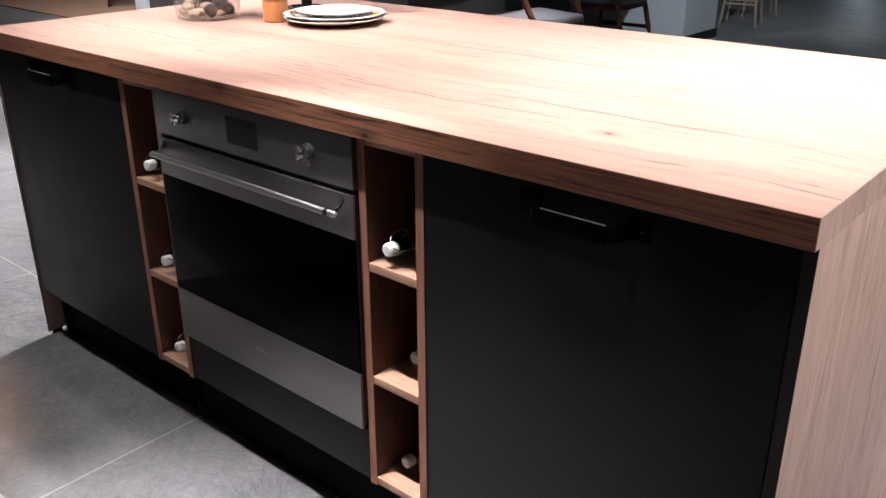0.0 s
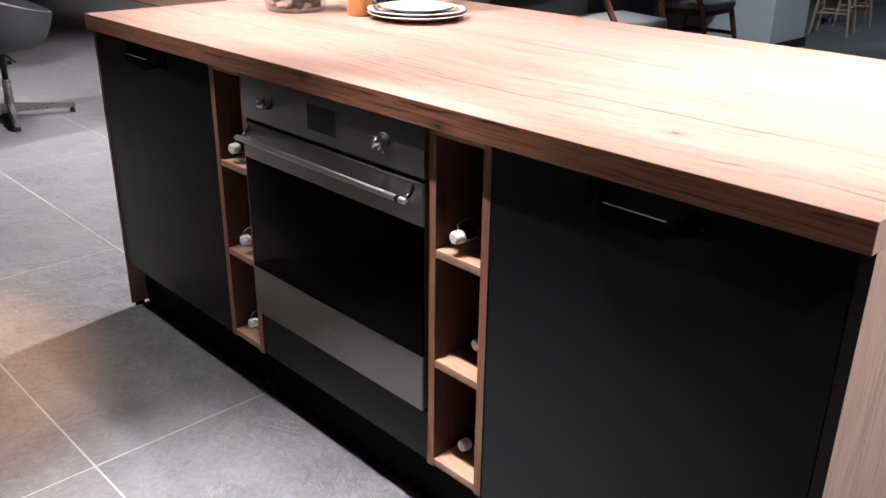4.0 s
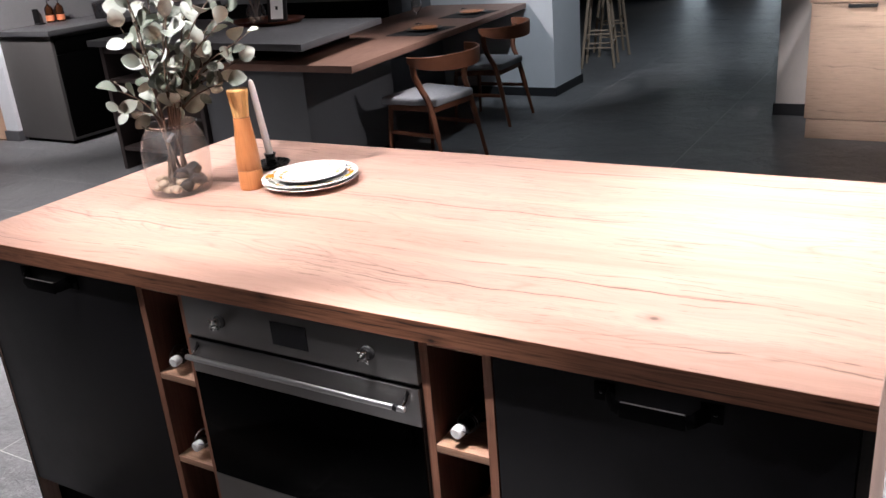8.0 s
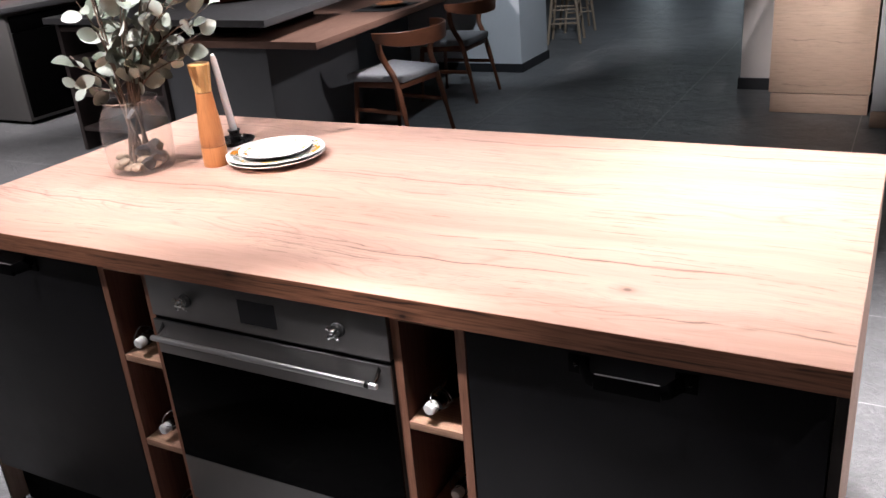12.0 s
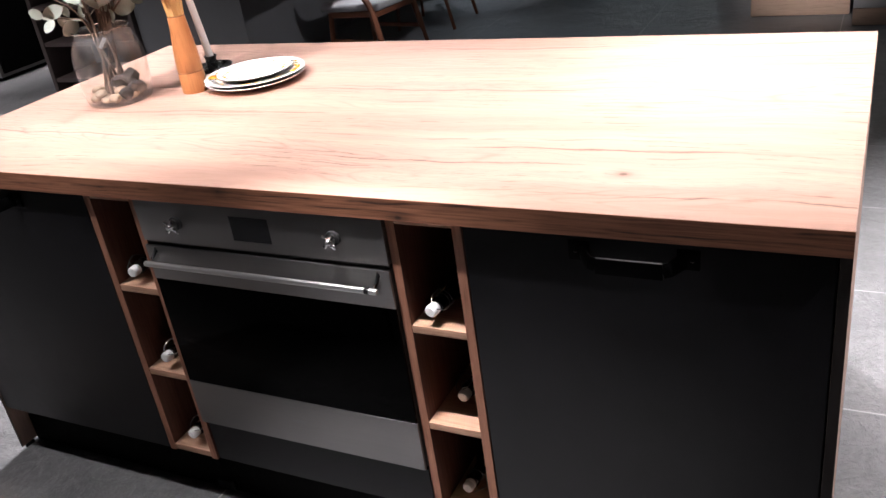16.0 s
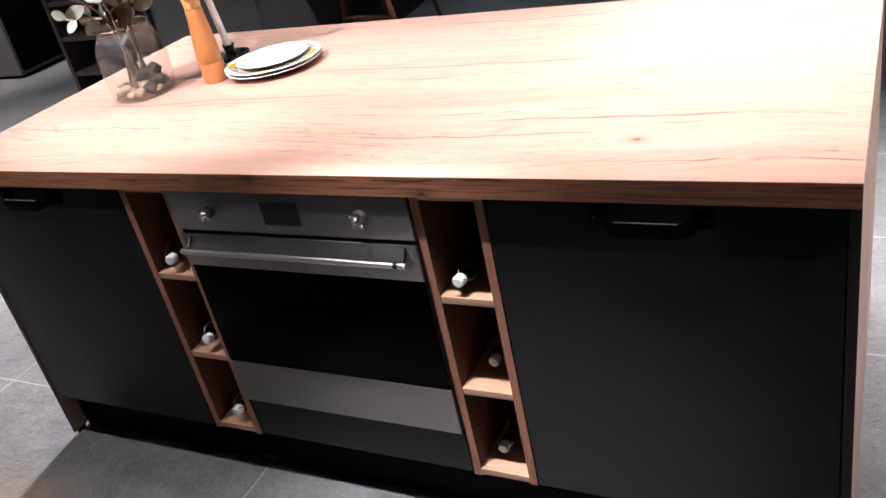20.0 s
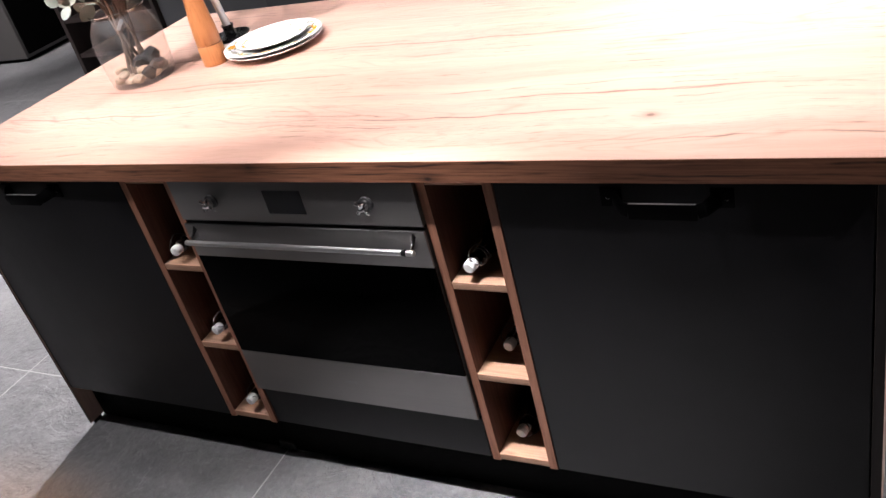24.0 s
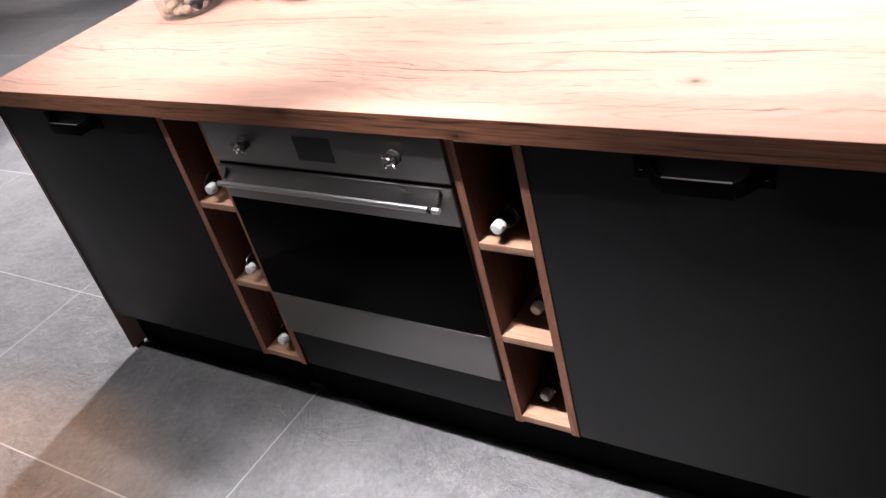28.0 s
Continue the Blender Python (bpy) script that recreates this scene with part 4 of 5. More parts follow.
def leaf_mesh(k):
    """A round, slightly cupped leaf on a short stalk; it grows along +x."""
    bm = bmesh.new()
    length, width, cup = 1.0, 0.62 + 0.08 * k, 0.05 + 0.04 * k
    rows, cols = 9, 3
    grid = []
    for i in range(rows + 1):
        u = i / rows
        half = 0.5 * width * math.sin(math.pi * min(1, u * 0.97 + 0.015)) ** 0.62
        grid.append([bm.verts.new((u * length, half * v / cols, cup * (1 - (2 * u - 1) ** 2) * 0.6 + 0.18 * width * (v / cols) ** 2 * (0.2 + 0.2 * k) * math.sin(math.pi * u))) for v in range(-cols, cols + 1)])
    for a, b in zip(grid, grid[1:]):
        for j in range(2 * cols):
            bm.faces.new((a[j], b[j], b[j + 1], a[j + 1]))
    stalk = tube([(-0.16, 0, -0.03), (-0.05, 0, 0.0), (0.05, 0, 0.02)], 0.018, 5)
    tmp = bpy.data.meshes.new("t")
    stalk.to_mesh(tmp)
    stalk.free()
    bm.from_mesh(tmp)
    bpy.data.meshes.remove(tmp)
    me = mesh_of("leaf", bm, M_LEAF)
    return me


LEAVES = [leaf_mesh(k) for k in range(4)]
STEMS = ((-150, 0.125, 0.03), (-120, 0.11, 0.09), (-70, 0.09, 0.40), (-30, 0.12, 0.27), (20, 0.17, 0.36), (60, 0.15, 0.44), (110, 0.13, 0.40), (135, 0.09, 0.36), (-20, 0.13, 0.36), (-5, 0.10, 0.46), (-70, 0.11, 0.26), (36, 0.20, 0.16), (50, 0.17, 0.30), (25, 0.18, 0.09), (35, 0.14, 0.22), (30, 0.24, 0.20), (44, 0.21, 0.13), (12, 0.20, 0.24), (-175, 0.07, 0.42), (80, 0.06, 0.49))
for k, (azimuth, reach, rise) in enumerate(STEMS):
    a = radians(azimuth)
    d = Vector((math.cos(a), math.sin(a), 0))
    foot = Vector((0.045 * math.cos(k * 2.4), 0.045 * math.sin(k * 2.4), 0.012)) * (0.5 + 0.035 * k)
    foot.z = 0.012 if k < 8 else 0.135
    if k >= 8:
        foot.x, foot.y = 0.012 * math.cos(k), 0.012 * math.sin(k)
    neck = d * 0.030 + Vector((0, 0, 0.20))
    reach = reach * (1.35 if rise > 0.25 else 1.0)
    tip = d * reach + Vector((0, 0, 0.20 + rise))
    bow = d * (0.030 + 0.35 * (reach - 0.03)) + Vector((0, 0, 0.20 + rise * 0.58))
    line = curve_points([foot, foot * 0.4 + neck * 0.6 + Vector((0, 0, 0.0)), neck, bow, tip], 7)
    radii = [0.0048 - 0.0036 * i / (len(line) - 1) for i in range(len(line))]
    stem = part("stem", tube(line, radii, 7), M_BARK, plant)
    count = 6 + int(rise * 18)
    for j in range(count):
        u = 0.56 + 0.44 * (j + rng.uniform(-0.3, 0.3)) / (count - 1)
        u = min(max(u, 0.52), 1.0)
        f = u * (len(line) - 1)
        i = min(int(f), len(line) - 2)
        p = line[i].lerp(line[i + 1], f - i)
        along = (line[i + 1] - line[i]).normalized()
        side = along.cross(Vector((0, 0, 1)) if abs(along.z) < 0.98 else Vector((1, 0, 0))).normalized()
        spin = Matrix.Rotation(j * 2.2 + rng.uniform(-0.5, 0.5) + k, 3, along)
        out = (spin @ side * rng.uniform(0.7, 1.0) + along * rng.uniform(0.15, 0.75) + Vector((0, 0, rng.uniform(-0.25, 0.15)))).normalized()
        if j == count - 1:
            out = (along + spin @ side * 0.3).normalized()
        size = rng.uniform(0.034, 0.062) * (1.08 - 0.35 * max(0, u - 0.75))
        zax = Vector((rng.uniform(-0.5, 1.0), rng.uniform(-1.2, 0.4), rng.uniform(0.1, 0.8))).normalized()
        yax = zax.cross(out).normalized()
        zax = out.cross(yax)
        m = Matrix((out, yax, zax)).transposed().to_4x4()
        leaf = new("leaf", LEAVES[(j + k) % 4])
        leaf.parent = stem
        leaf.matrix_local = Matrix.Translation(p + out * 0.16 * size) @ m @ Matrix.Diagonal((size, size, size, 1))
single("tag", box(-0.005, 0.005, -0.0006, 0.0006, -0.016, 0.016, 0.0004), M_TAPE, "small pale tag tied to the branches in the vase", "tag", pose(VX + 0.030, VY - 0.034, TOP + 0.165, 12, 38, 42))

# pepper mill
mill = thing("pepper_mill", "tall turned wooden pepper mill with a fluted crown on the island", "pepper mill", (-0.268, 0.548, TOP + 0.0003))
part("base", lathe([(0, 0), (0.0325, 0), (0.034, 0.002), (0.0340, 0.052), (0.0325, 0.0545), (0, 0.0545)], 40), M_MILL, mill)
part("body", lathe([(0, 0.0550), (0.0315, 0.0550), (0.0330, 0.058), (0.0325, 0.085), (0.0300, 0.120), (0.0262, 0.158), (0.0235, 0.188), (0.0228, 0.198), (0.0216, 0.2005), (0, 0.2005)], 40), M_MILL, mill)
part("joint_ring", lathe([(0.0318, 0.0537), (0.0326, 0.0541), (0.0326, 0.0553), (0.0318, 0.0557)], 40), M_WALNUT, mill, "dark joint ring")
part("joint_ring", lathe([(0.0212, 0.1998), (0.0220, 0.2001), (0.0220, 0.2013), (0.0212, 0.2016)], 40), M_WALNUT, mill, "dark joint ring")
bm = bmesh.new()
rings = []
for r, z in ((0.0210, 0.2010), (0.0225, 0.204), (0.0238, 0.220), (0.0262, 0.244), (0.0292, 0.266), (0.0300, 0.274), (0.0285, 0.2775), (0.0120, 0.2785)):
    rings.append([bm.verts.new(((r - (0.0017 if k % 2 else 0)) * math.cos(math.pi * k / 12), (r - (0.0017 if k % 2 else 0)) * math.sin(math.pi * k / 12), z)) for k in range(24)])
for a, b in zip(rings, rings[1:]):
    for k in range(24):
        bm.faces.new((a[k], a[(k + 1) % 24], b[(k + 1) % 24], b[k]))
bm.faces.new(rings[0][::-1])
bm.faces.new(rings[-1])
part("crown", bm, M_MILL_TOP, mill, "lighter fluted wooden crown", smooth=False)

# candle and holder
CX, CY = -0.358, 0.736
holder = thing("candle_holder", "black iron chamber candle holder with a round dish", "candle holder", (CX, CY, TOP + 0.0003))
part("dish", lathe([(0, 0.0), (0.044, 0.0), (0.052, 0.004), (0.058, 0.013), (0.0565, 0.0135), (0.050, 0.006), (0.043, 0.003), (0, 0.003)], 40), M_HANDLE, holder)
part("cup", lathe([(0.015, 0.003), (0.0155, 0.006), (0.0155, 0.034), (0.0180, 0.0395), (0.0185, 0.0425), (0.0148, 0.0425), (0.0140, 0.010), (0, 0.010)], 28), M_HANDLE, holder)
part("ring", tube([(0.058 + 0.016 - 0.016 * math.cos(k * math.pi / 8), 0, 0.010 + 0.016 * math.sin(k * math.pi / 8)) for k in range(17)], 0.0022, 8), M_HANDLE, holder, at=pose(0, 0, 0, 0, 0, 130))
candle = thing("candle", "tall white taper candle leaning in the black holder", "candle", (CX + 0.002, CY + 0.002, TOP + 0.0125))
candle.matrix_world = pose(CX + 0.002, CY + 0.002, TOP + 0.0125, 0, 0, 49) @ pose(0, 0, 0, 0, -6.0, 0)
part("wax", lathe([(0, 0), (0.0108, 0), (0.0108, 0.06), (0.0102, 0.160), (0.0092, 0.238), (0.0060, 0.254), (0, 0.2575)], 24), M_CANDLE, candle)
part("wick", tube([(0, 0, 0.256), (0.0004, 0, 0.262), (0.001, 0.0005, 0.267)], 0.0009, 6), M_RUBBER, candle)

# plates
def plate(radius, z, name, label):
    r = radius
    prof = [(0, 0.004), (r * 0.50, 0.004), (r * 0.52, 0.0), (r * 0.55, 0.0), (r * 0.66, 0.006), (r * 0.985, 0.0165), (r, 0.0185), (r * 0.985, 0.0195), (r * 0.68, 0.0105), (r * 0.58, 0.0072), (0, 0.0070)]
    t = thing(name, label, "plate", (-0.122, 0.628, TOP + z), group="plates on the island")
    part("dish", lathe(prof, 56), M_CERAMIC, t)
    return t


plates = [plate(0.135, 0.0004, "dinner_plate", "white ceramic dinner plate with a flowered rim, lowest of the stack"),
          plate(0.135, 0.0098, "dinner_plate", "white ceramic dinner plate with a flowered rim, in the stack"),
          plate(0.100, 0.0172, "side_plate", "white ceramic side plate with a flowered rim on the stack")]


def rim_decor(t, radius, seed, count):
    """Leaf and blossom shapes lying on the rim of a plate."""
    g = random.Random(seed)
    for k in range(count):
        a = 2 * math.pi * (k + g.uniform(-0.3, 0.3)) / count
        rr = radius * g.uniform(0.76, 0.90)
        z = 0.0105 + (rr / radius - 0.68) / 0.305 * 0.009 + 0.0012
        mat = (M_GREENGLAZE, M_GREYGLAZE, M_GREENGLAZE, M_YELLOW)[g.randrange(4)]
        n, lx, ly = 8, g.uniform(0.005, 0.014), g.uniform(0.0020, 0.0046)
        bm = bmesh.new()
        top = [bm.verts.new((lx * math.cos(2 * math.pi * i / n), ly * math.sin(2 * math.pi * i / n) + 0.18 * lx * math.cos(2 * math.pi * i / n) ** 2, 0)) for i in range(n)]
        bm.faces.new(top)
        part("painted_leaf", bm, mat, t, at=pose(rr * math.cos(a), rr * math.sin(a), z, 0, 0, math.degrees(a) + 90 + g.uniform(-60, 60)))


rim_decor(plates[1], 0.135, 3, 100)
rim_decor(plates[2], 0.100, 8, 30)
a = radians(205)
for k in range(7):
    bm = bmesh.new()
    bm.faces.new([bm.verts.new((0.0110 * math.cos(2 * math.pi * i / 9) + 0.011, 0.0075 * math.sin(2 * math.pi * i / 9), 0)) for i in range(9)])
    part("painted_petal", bm, M_YELLOW, plates[1], "yellow painted petal", pose(0.114 * math.cos(a), 0.114 * math.sin(a), 0.0172 + 0.0002 * k, 0, 0, 51 * k))

# ---- dark peninsula and dining table ----
def slab(corners, z0, z1, bevel=0.002):
    """A board with four given corners in plan: front left, front right, back right, back left."""
    bm = box(0, 1, 0, 1, z0, z1)
    a, b, c, d = (Vector(p) for p in corners)
    for v in bm.verts:
        u, w = v.co.x, v.co.y
        v.co.xy = (a * (1 - u) + b * u) * (1 - w) + (d * (1 - u) + c * u) * w
    bmesh.ops.bevel(bm, geom=list(bm.edges), offset=bevel, segments=2, affect="EDGES", profile=0.6)
    return bm


pen = thing("peninsula_cabinet", "dark peninsula cabinet with open brown shelves at its end", "cabinet", (0, 0, 0))
part("end_panel", box(-3.83, -3.795, 2.96, 3.95, 0.0, 0.898, 0.002), M_BROWNSHELF, pen, "dark brown upright panel")
part("divider", box(-2.93, -2.90, 2.94, 3.95, 0.0, 0.898, 0.002), M_BROWNSHELF, pen, "dark brown upright panel")
part("back", box(-3.795, -2.93, 3.35, 3.38, 0.0, 0.898), M_BROWNSHELF, pen)
for z in (0.17, 0.42, 0.665, 0.87):
    part("shelf", box(-3.7945, -2.9305, 2.965, 3.349, z - 0.028, z, 0.0015), M_BROWNSHELF, pen, "dark brown shelf board")
part("body", box(-2.898, -2.045, 2.975, 3.95, 0.06, 0.754, 0.002), M_ANTHRA, pen, "anthracite cabinet body")
part("plinth", box(-2.88, -2.07, 3.0, 3.93, 0.0, 0.0595), M_PLINTH, pen)
part("upper_block", box(-2.898, -2.34, 3.15, 3.90, 0.802, 0.898), M_PLINTH, pen)
single("peninsula_worktop", slab(((-3.875, 2.905), (-1.855, 2.765), (-2.045, 3.885), (-3.875, 3.96)), 0.900, 0.940), M_ANTHRA_TOP, "anthracite peninsula worktop carrying a copper tray", "worktop")
dt = thing("dining_table", "brown oak dining table built against the dark peninsula", "table")
part("tabletop", slab(((-2.62, 2.895), (-1.598, 2.875), (-1.832, 5.78), (-2.80, 5.78)), 0.758, 0.800), M_TABLE, dt)
part("support_panel", box(-2.70, -2.64, 4.6, 5.7, 0, 0.757, 0.002), M_ANTHRA, dt, "anthracite support panel")


def dining_chair(at, turn, label):
    """Walnut armchair with a bent back rail; it faces +y in its own frame."""
    t = thing("dining_chair", label, "chair", at, turn, "walnut chairs along the table")
    bm = box(-0.225, 0.225, -0.20, 0.235, 0.425, 0.475, 0.022, 4)
    for v in bm.verts:
        if v.co.z > 0.45:
            v.co.z += 0.006 * (1 - (v.co.x / 0.22) ** 2)
        v.co.x *= 1.0 + 0.12 * (v.co.y / 0.22)
    part("seat", bm, M_FABRIC, t, "grey wool seat cushion")
    bm = box(-0.20, 0.20, -0.175, 0.205, 0.385, 0.4235, 0.006)
    part("seat_frame", bm, M_WALNUT_B, t)
    for s in (-1, 1):
        part("leg", tube(curve_points([(s * 0.225, 0.215, 0.0), (s * 0.215, 0.205, 0.22), (s * 0.205, 0.19, 0.415)], 4), [(0.011, 0.013)] * 3 + [(0.016, 0.019)] * 6, 10), M_WALNUT, t)
        pts = [(s * 0.235, -0.255, 0.0), (s * 0.222, -0.20, 0.24), (s * 0.215, -0.150, 0.44), (s * 0.232, -0.105, 0.54), (s * 0.270, -0.095, 0.62), (s * 0.292, -0.100, 0.71)]
        part("leg", tube(curve_points(pts, 5), [(0.013, 0.015)] * 5 + [(0.018, 0.022)] * 12 + [(0.020, 0.022)] * 9, 10), M_WALNUT, t)
        part("stretcher", tube([(s * 0.216, 0.195, 0.235), (s * 0.218, -0.185, 0.235)], (0.009, 0.014), 8), M_WALNUT, t)
        part("side_rail", tube([(s * 0.205, 0.185, 0.40), (s * 0.212, -0.155, 0.415)], (0.010, 0.020), 8), M_WALNUT, t)
    rows, bm = [], bmesh.new()
    n = 22
    for i in range(n + 1):
        a = math.pi * (-0.06 + 1.12 * i / n)
        h = 0.105 * (0.42 + 0.58 * math.sin(math.pi * i / n) ** 0.7)
        cx, cy = 0.305 * math.cos(a), -0.110 - 0.200 * math.sin(a)
        nx, ny = math.cos(a), -math.sin(a)
        ztop = 0.755
        rows.append([bm.verts.new((cx + nx * o, cy + ny * o, z)) for o, z in ((0.010, ztop - 0.004), (0.004, ztop), (-0.008, ztop - 0.003), (-0.012, ztop - h + 0.006), (-0.006, ztop - h), (0.006, ztop - h + 0.003))])
    for a, b in zip(rows, rows[1:]):
        for k in range(6):
            bm.faces.new((a[k], a[(k + 1) % 6], b[(k + 1) % 6], b[k]))
    bm.faces.new(rows[0])
    bm.faces.new(rows[-1][::-1])
    bmesh.ops.recalc_face_normals(bm, faces=bm.faces)
    part("backrest", bm, M_WALNUT_B, t, "bent walnut back rail")
    return t


dining_chair((-1.60, 3.735, 0), 82, "walnut chair with a grey cushion pushed under the table")
dining_chair((-1.775, 4.93, 0), 92, "walnut chair with a grey cushion beside the white partition")

for x, y in ((-1.925, 4.20), (-2.01, 5.08)):
    single("placemat", box(x - 0.16, x + 0.16, y - 0.22, y + 0.22, 0.8005, 0.8035, 0.001), M_MAT, "dark woven placemat on the dining table", "placemat", group="placemats")
    t = thing("orange_plate", "orange glazed plate on a dark placemat", "plate", (x + 0.01, y + 0.03, 0.804), group="orange plates")
    part("dish", lathe([(0, 0.003), (0.07, 0.003), (0.075, 0), (0.08, 0.001), (0.128, 0.014), (0.130, 0.016), (0.126, 0.0165), (0.08, 0.006), (0, 0.0055)], 36), M_ANTHRA, t, "dark plate")
    part("bowl", lathe([(0, 0.007), (0.06, 0.007), (0.098, 0.018), (0.100, 0.021), (0.096, 0.021), (0.06, 0.012), (0, 0.011)], 36), M_ORPLATE, t, "orange glazed bowl")
    g = thing("wine_glass", "clear stemmed wine glass on the dining table", "glass", (x - 0.26, y + 0.38, 0.8005), group="wine glasses")
    part("foot", lathe([(0, 0.001), (0.034, 0.0), (0.035, 0.002), (0.006, 0.006), (0.004, 0.01), (0, 0.01)], 24), M_VASE, g)
    part("stem", lathe([(0.0042, 0.0102), (0.0036, 0.05), (0.005, 0.085)], 12), M_VASE, g)
    part("bowl", lathe([(0, 0.0855), (0.012, 0.087), (0.032, 0.108), (0.040, 0.135), (0.037, 0.170), (0.033, 0.195), (0.0315, 0.195), (0.0355, 0.170), (0.0385, 0.135), (0.031, 0.110), (0.012, 0.0895), (0, 0.088)], 28), M_VASE, g)

# tray on the peninsula
TX, TY, TZ = -2.86, 3.66, 0.9402
bm = lathe([(0, 0.006), (0.17, 0.006), (0.172, 0), (0.19, 0.004), (0.225, 0.030), (0.229, 0.031), (0.198, 0.008), (0.178, 0.0085), (0, 0.0085)], 44)
for v in bm.verts:
    v.co.x *= 1.25
single("copper_tray", bm, M_COPPER, "round copper-red tray on the peninsula worktop", "tray", pose(TX, TY, TZ))
fr = thing("picture_frame", "black standing frame with a white card on the tray", "picture frame", (TX + 0.125, TY - 0.04, TZ + 0.009), 10)
part("frame", box(-0.075, 0.075, -0.008, 0.008, 0, 0.215, 0.002), M_BLACKMETAL, fr, at=pose(0, 0, 0.003, -10, 0, 0))
part("card", box(-0.049, 0.049, -0.0098, -0.0084, 0.024, 0.190), M_PAPER, fr, "white card", at=pose(0, 0, 0.003, -10, 0, 0))
part("print_bar", box(-0.009, 0.009, -0.0112, -0.0100, 0.085, 0.11), M_RUBBER, fr, at=pose(0, 0, 0.003, -10, 0, 0))
sv = thing("small_vase", "small clear vase with dry twigs on the copper tray", "vase", (TX - 0.10, TY + 0.0, TZ + 0.009))
part("glass", lathe([(0, 0), (0.058, 0), (0.070, 0.012), (0.074, 0.065), (0.058, 0.112), (0.048, 0.130), (0.0465, 0.130), (0.0565, 0.111), (0.072, 0.065), (0.068, 0.014), (0, 0.006)], 32), M_THIN, sv)
for k in range(8):
    a = 0.8 * k
    part("pebble", blob(0.015, (1.2, 1.0, 0.8), 0.25, 50 + k), M_PEBBLE, sv, "pinkish pebble", pose(0.040 * math.cos(a), 0.040 * math.sin(a), 0.018 + 0.014 * (k % 2), 0, 0, 40 * k))
for k in range(9):
    a = 2.4 * k
    part("twig", tube(curve_points([(0.01 * math.cos(a), 0.01 * math.sin(a), 0.012), (0.02 * math.cos(a), 0.02 * math.sin(a), 0.10), (0.09 * math.cos(a), 0.09 * math.sin(a), 0.22 + 0.012 * k)], 4), 0.003, 6), M_BARK, sv)

# ---- dark counter by the grey wall and the back run ----
dc = thing("dark_counter", "taupe base cabinet run along the grey partition", "cabinet")
part("body", box(-5.635, -4.955, 3.405, 5.35, 0.03, 0.898, 0.002), M_TAUPE, dc, "taupe end panel and fronts")
part("plinth", box(-5.60, -4.99, 3.43, 5.35, 0.0, 0.0295), M_PLINTH, dc)
single("counter_top", box(-5.638, -4.925, 3.375, 5.36, 0.900, 0.941, 0.002), M_ANTHRA_TOP, "dark grey counter top with bottles and a pot", "worktop")
kf = thing("kitchen_front", "black handleless fronts of the dark counter", "cabinet front")
for k in range(3):
    y = 3.43 + 0.64 * k
    part("door", box(-4.953, -4.933, y, y + 0.637, 0.06, 0.74, 0.0015), M_PLINTH, kf)
    part("drawer_front", box(-4.953, -4.933, y, y + 0.637, 0.743, 0.87, 0.0015), M_PLINTH, kf)
br = thing("back_run", "black kitchen run against the white partition", "cabinet")
part("body", box(-5.635, -2.95, 5.37, 5.785, 0.08, 0.898, 0.002), M_PLINTH, br)
part("plinth", box(-5.60, -2.97, 5.42, 5.78, 0.0, 0.0795), M_PLINTH, br)
part("worktop", box(-5.637, -2.94, 5.362, 5.786, 0.900, 0.941, 0.002), M_ANTHRA_TOP, br, "dark grey worktop")
single("tall_cabinet", box(-2.92, -2.78, 5.30, 5.784, 0, 2.2, 0.003), M_ANTHRA, "tall anthracite cabinet side beside the back run", "cabinet")
for k, (x, y) in enumerate(((-5.605, 3.93), (-5.56, 4.005))):
    t = thing("soap_bottle", "amber pump bottle with an orange label on the counter", "bottle", (x, y, 0.9415), group="amber bottles")
    part("body", lathe([(0, 0), (0.034, 0), (0.036, 0.003), (0.036, 0.115), (0.028, 0.135), (0.014, 0.145), (0.014, 0.155), (0, 0.155)], 24), M_AMBER, t)
    part("label", lathe([(0.0366, 0.015), (0.0366, 0.062)], 24), M_LABEL, t, "orange label")
    part("pump", tube([(0, 0, 0.155), (0, 0, 0.185), (0.012, 0, 0.19), (0.03, 0, 0.187)], 0.006, 8), M_BLACKMETAL, t)
t = thing("phone_stand", "small black angled stand on the counter", "stand", (-5.59, 3.80, 0.9415))
part("base", box(-0.03, 0.05, -0.03, 0.03, 0, 0.012, 0.003), M_BLACKMETAL, t)
part("upright", box(-0.03, -0.018, -0.028, 0.028, 0.0122, 0.13, 0.003), M_BLACKMETAL, t)
pot = thing("cooking_pot", "black cooking pot with a lid on the counter", "pot", (-5.21, 4.24, 0.9415))
part("body", lathe([(0, 0), (0.115, 0), (0.12, 0.006), (0.124, 0.115), (0.129, 0.12), (0.121, 0.12), (0.117, 0.008), (0, 0.006)], 36), M_POT, pot)
part("lid", lathe([(0.126, 0.121), (0.126, 0.126), (0.07, 0.145), (0.015, 0.150), (0.012, 0.165), (0.02, 0.172), (0, 0.174)], 36), M_POT, pot)
for s in (-1, 1):
    part("grip", tube(curve_points([(s * 0.122, -0.03, 0.095), (s * 0.160, -0.02, 0.10), (s * 0.160, 0.02, 0.10), (s * 0.122, 0.03, 0.095)], 4), 0.006, 8), M_POT, pot)

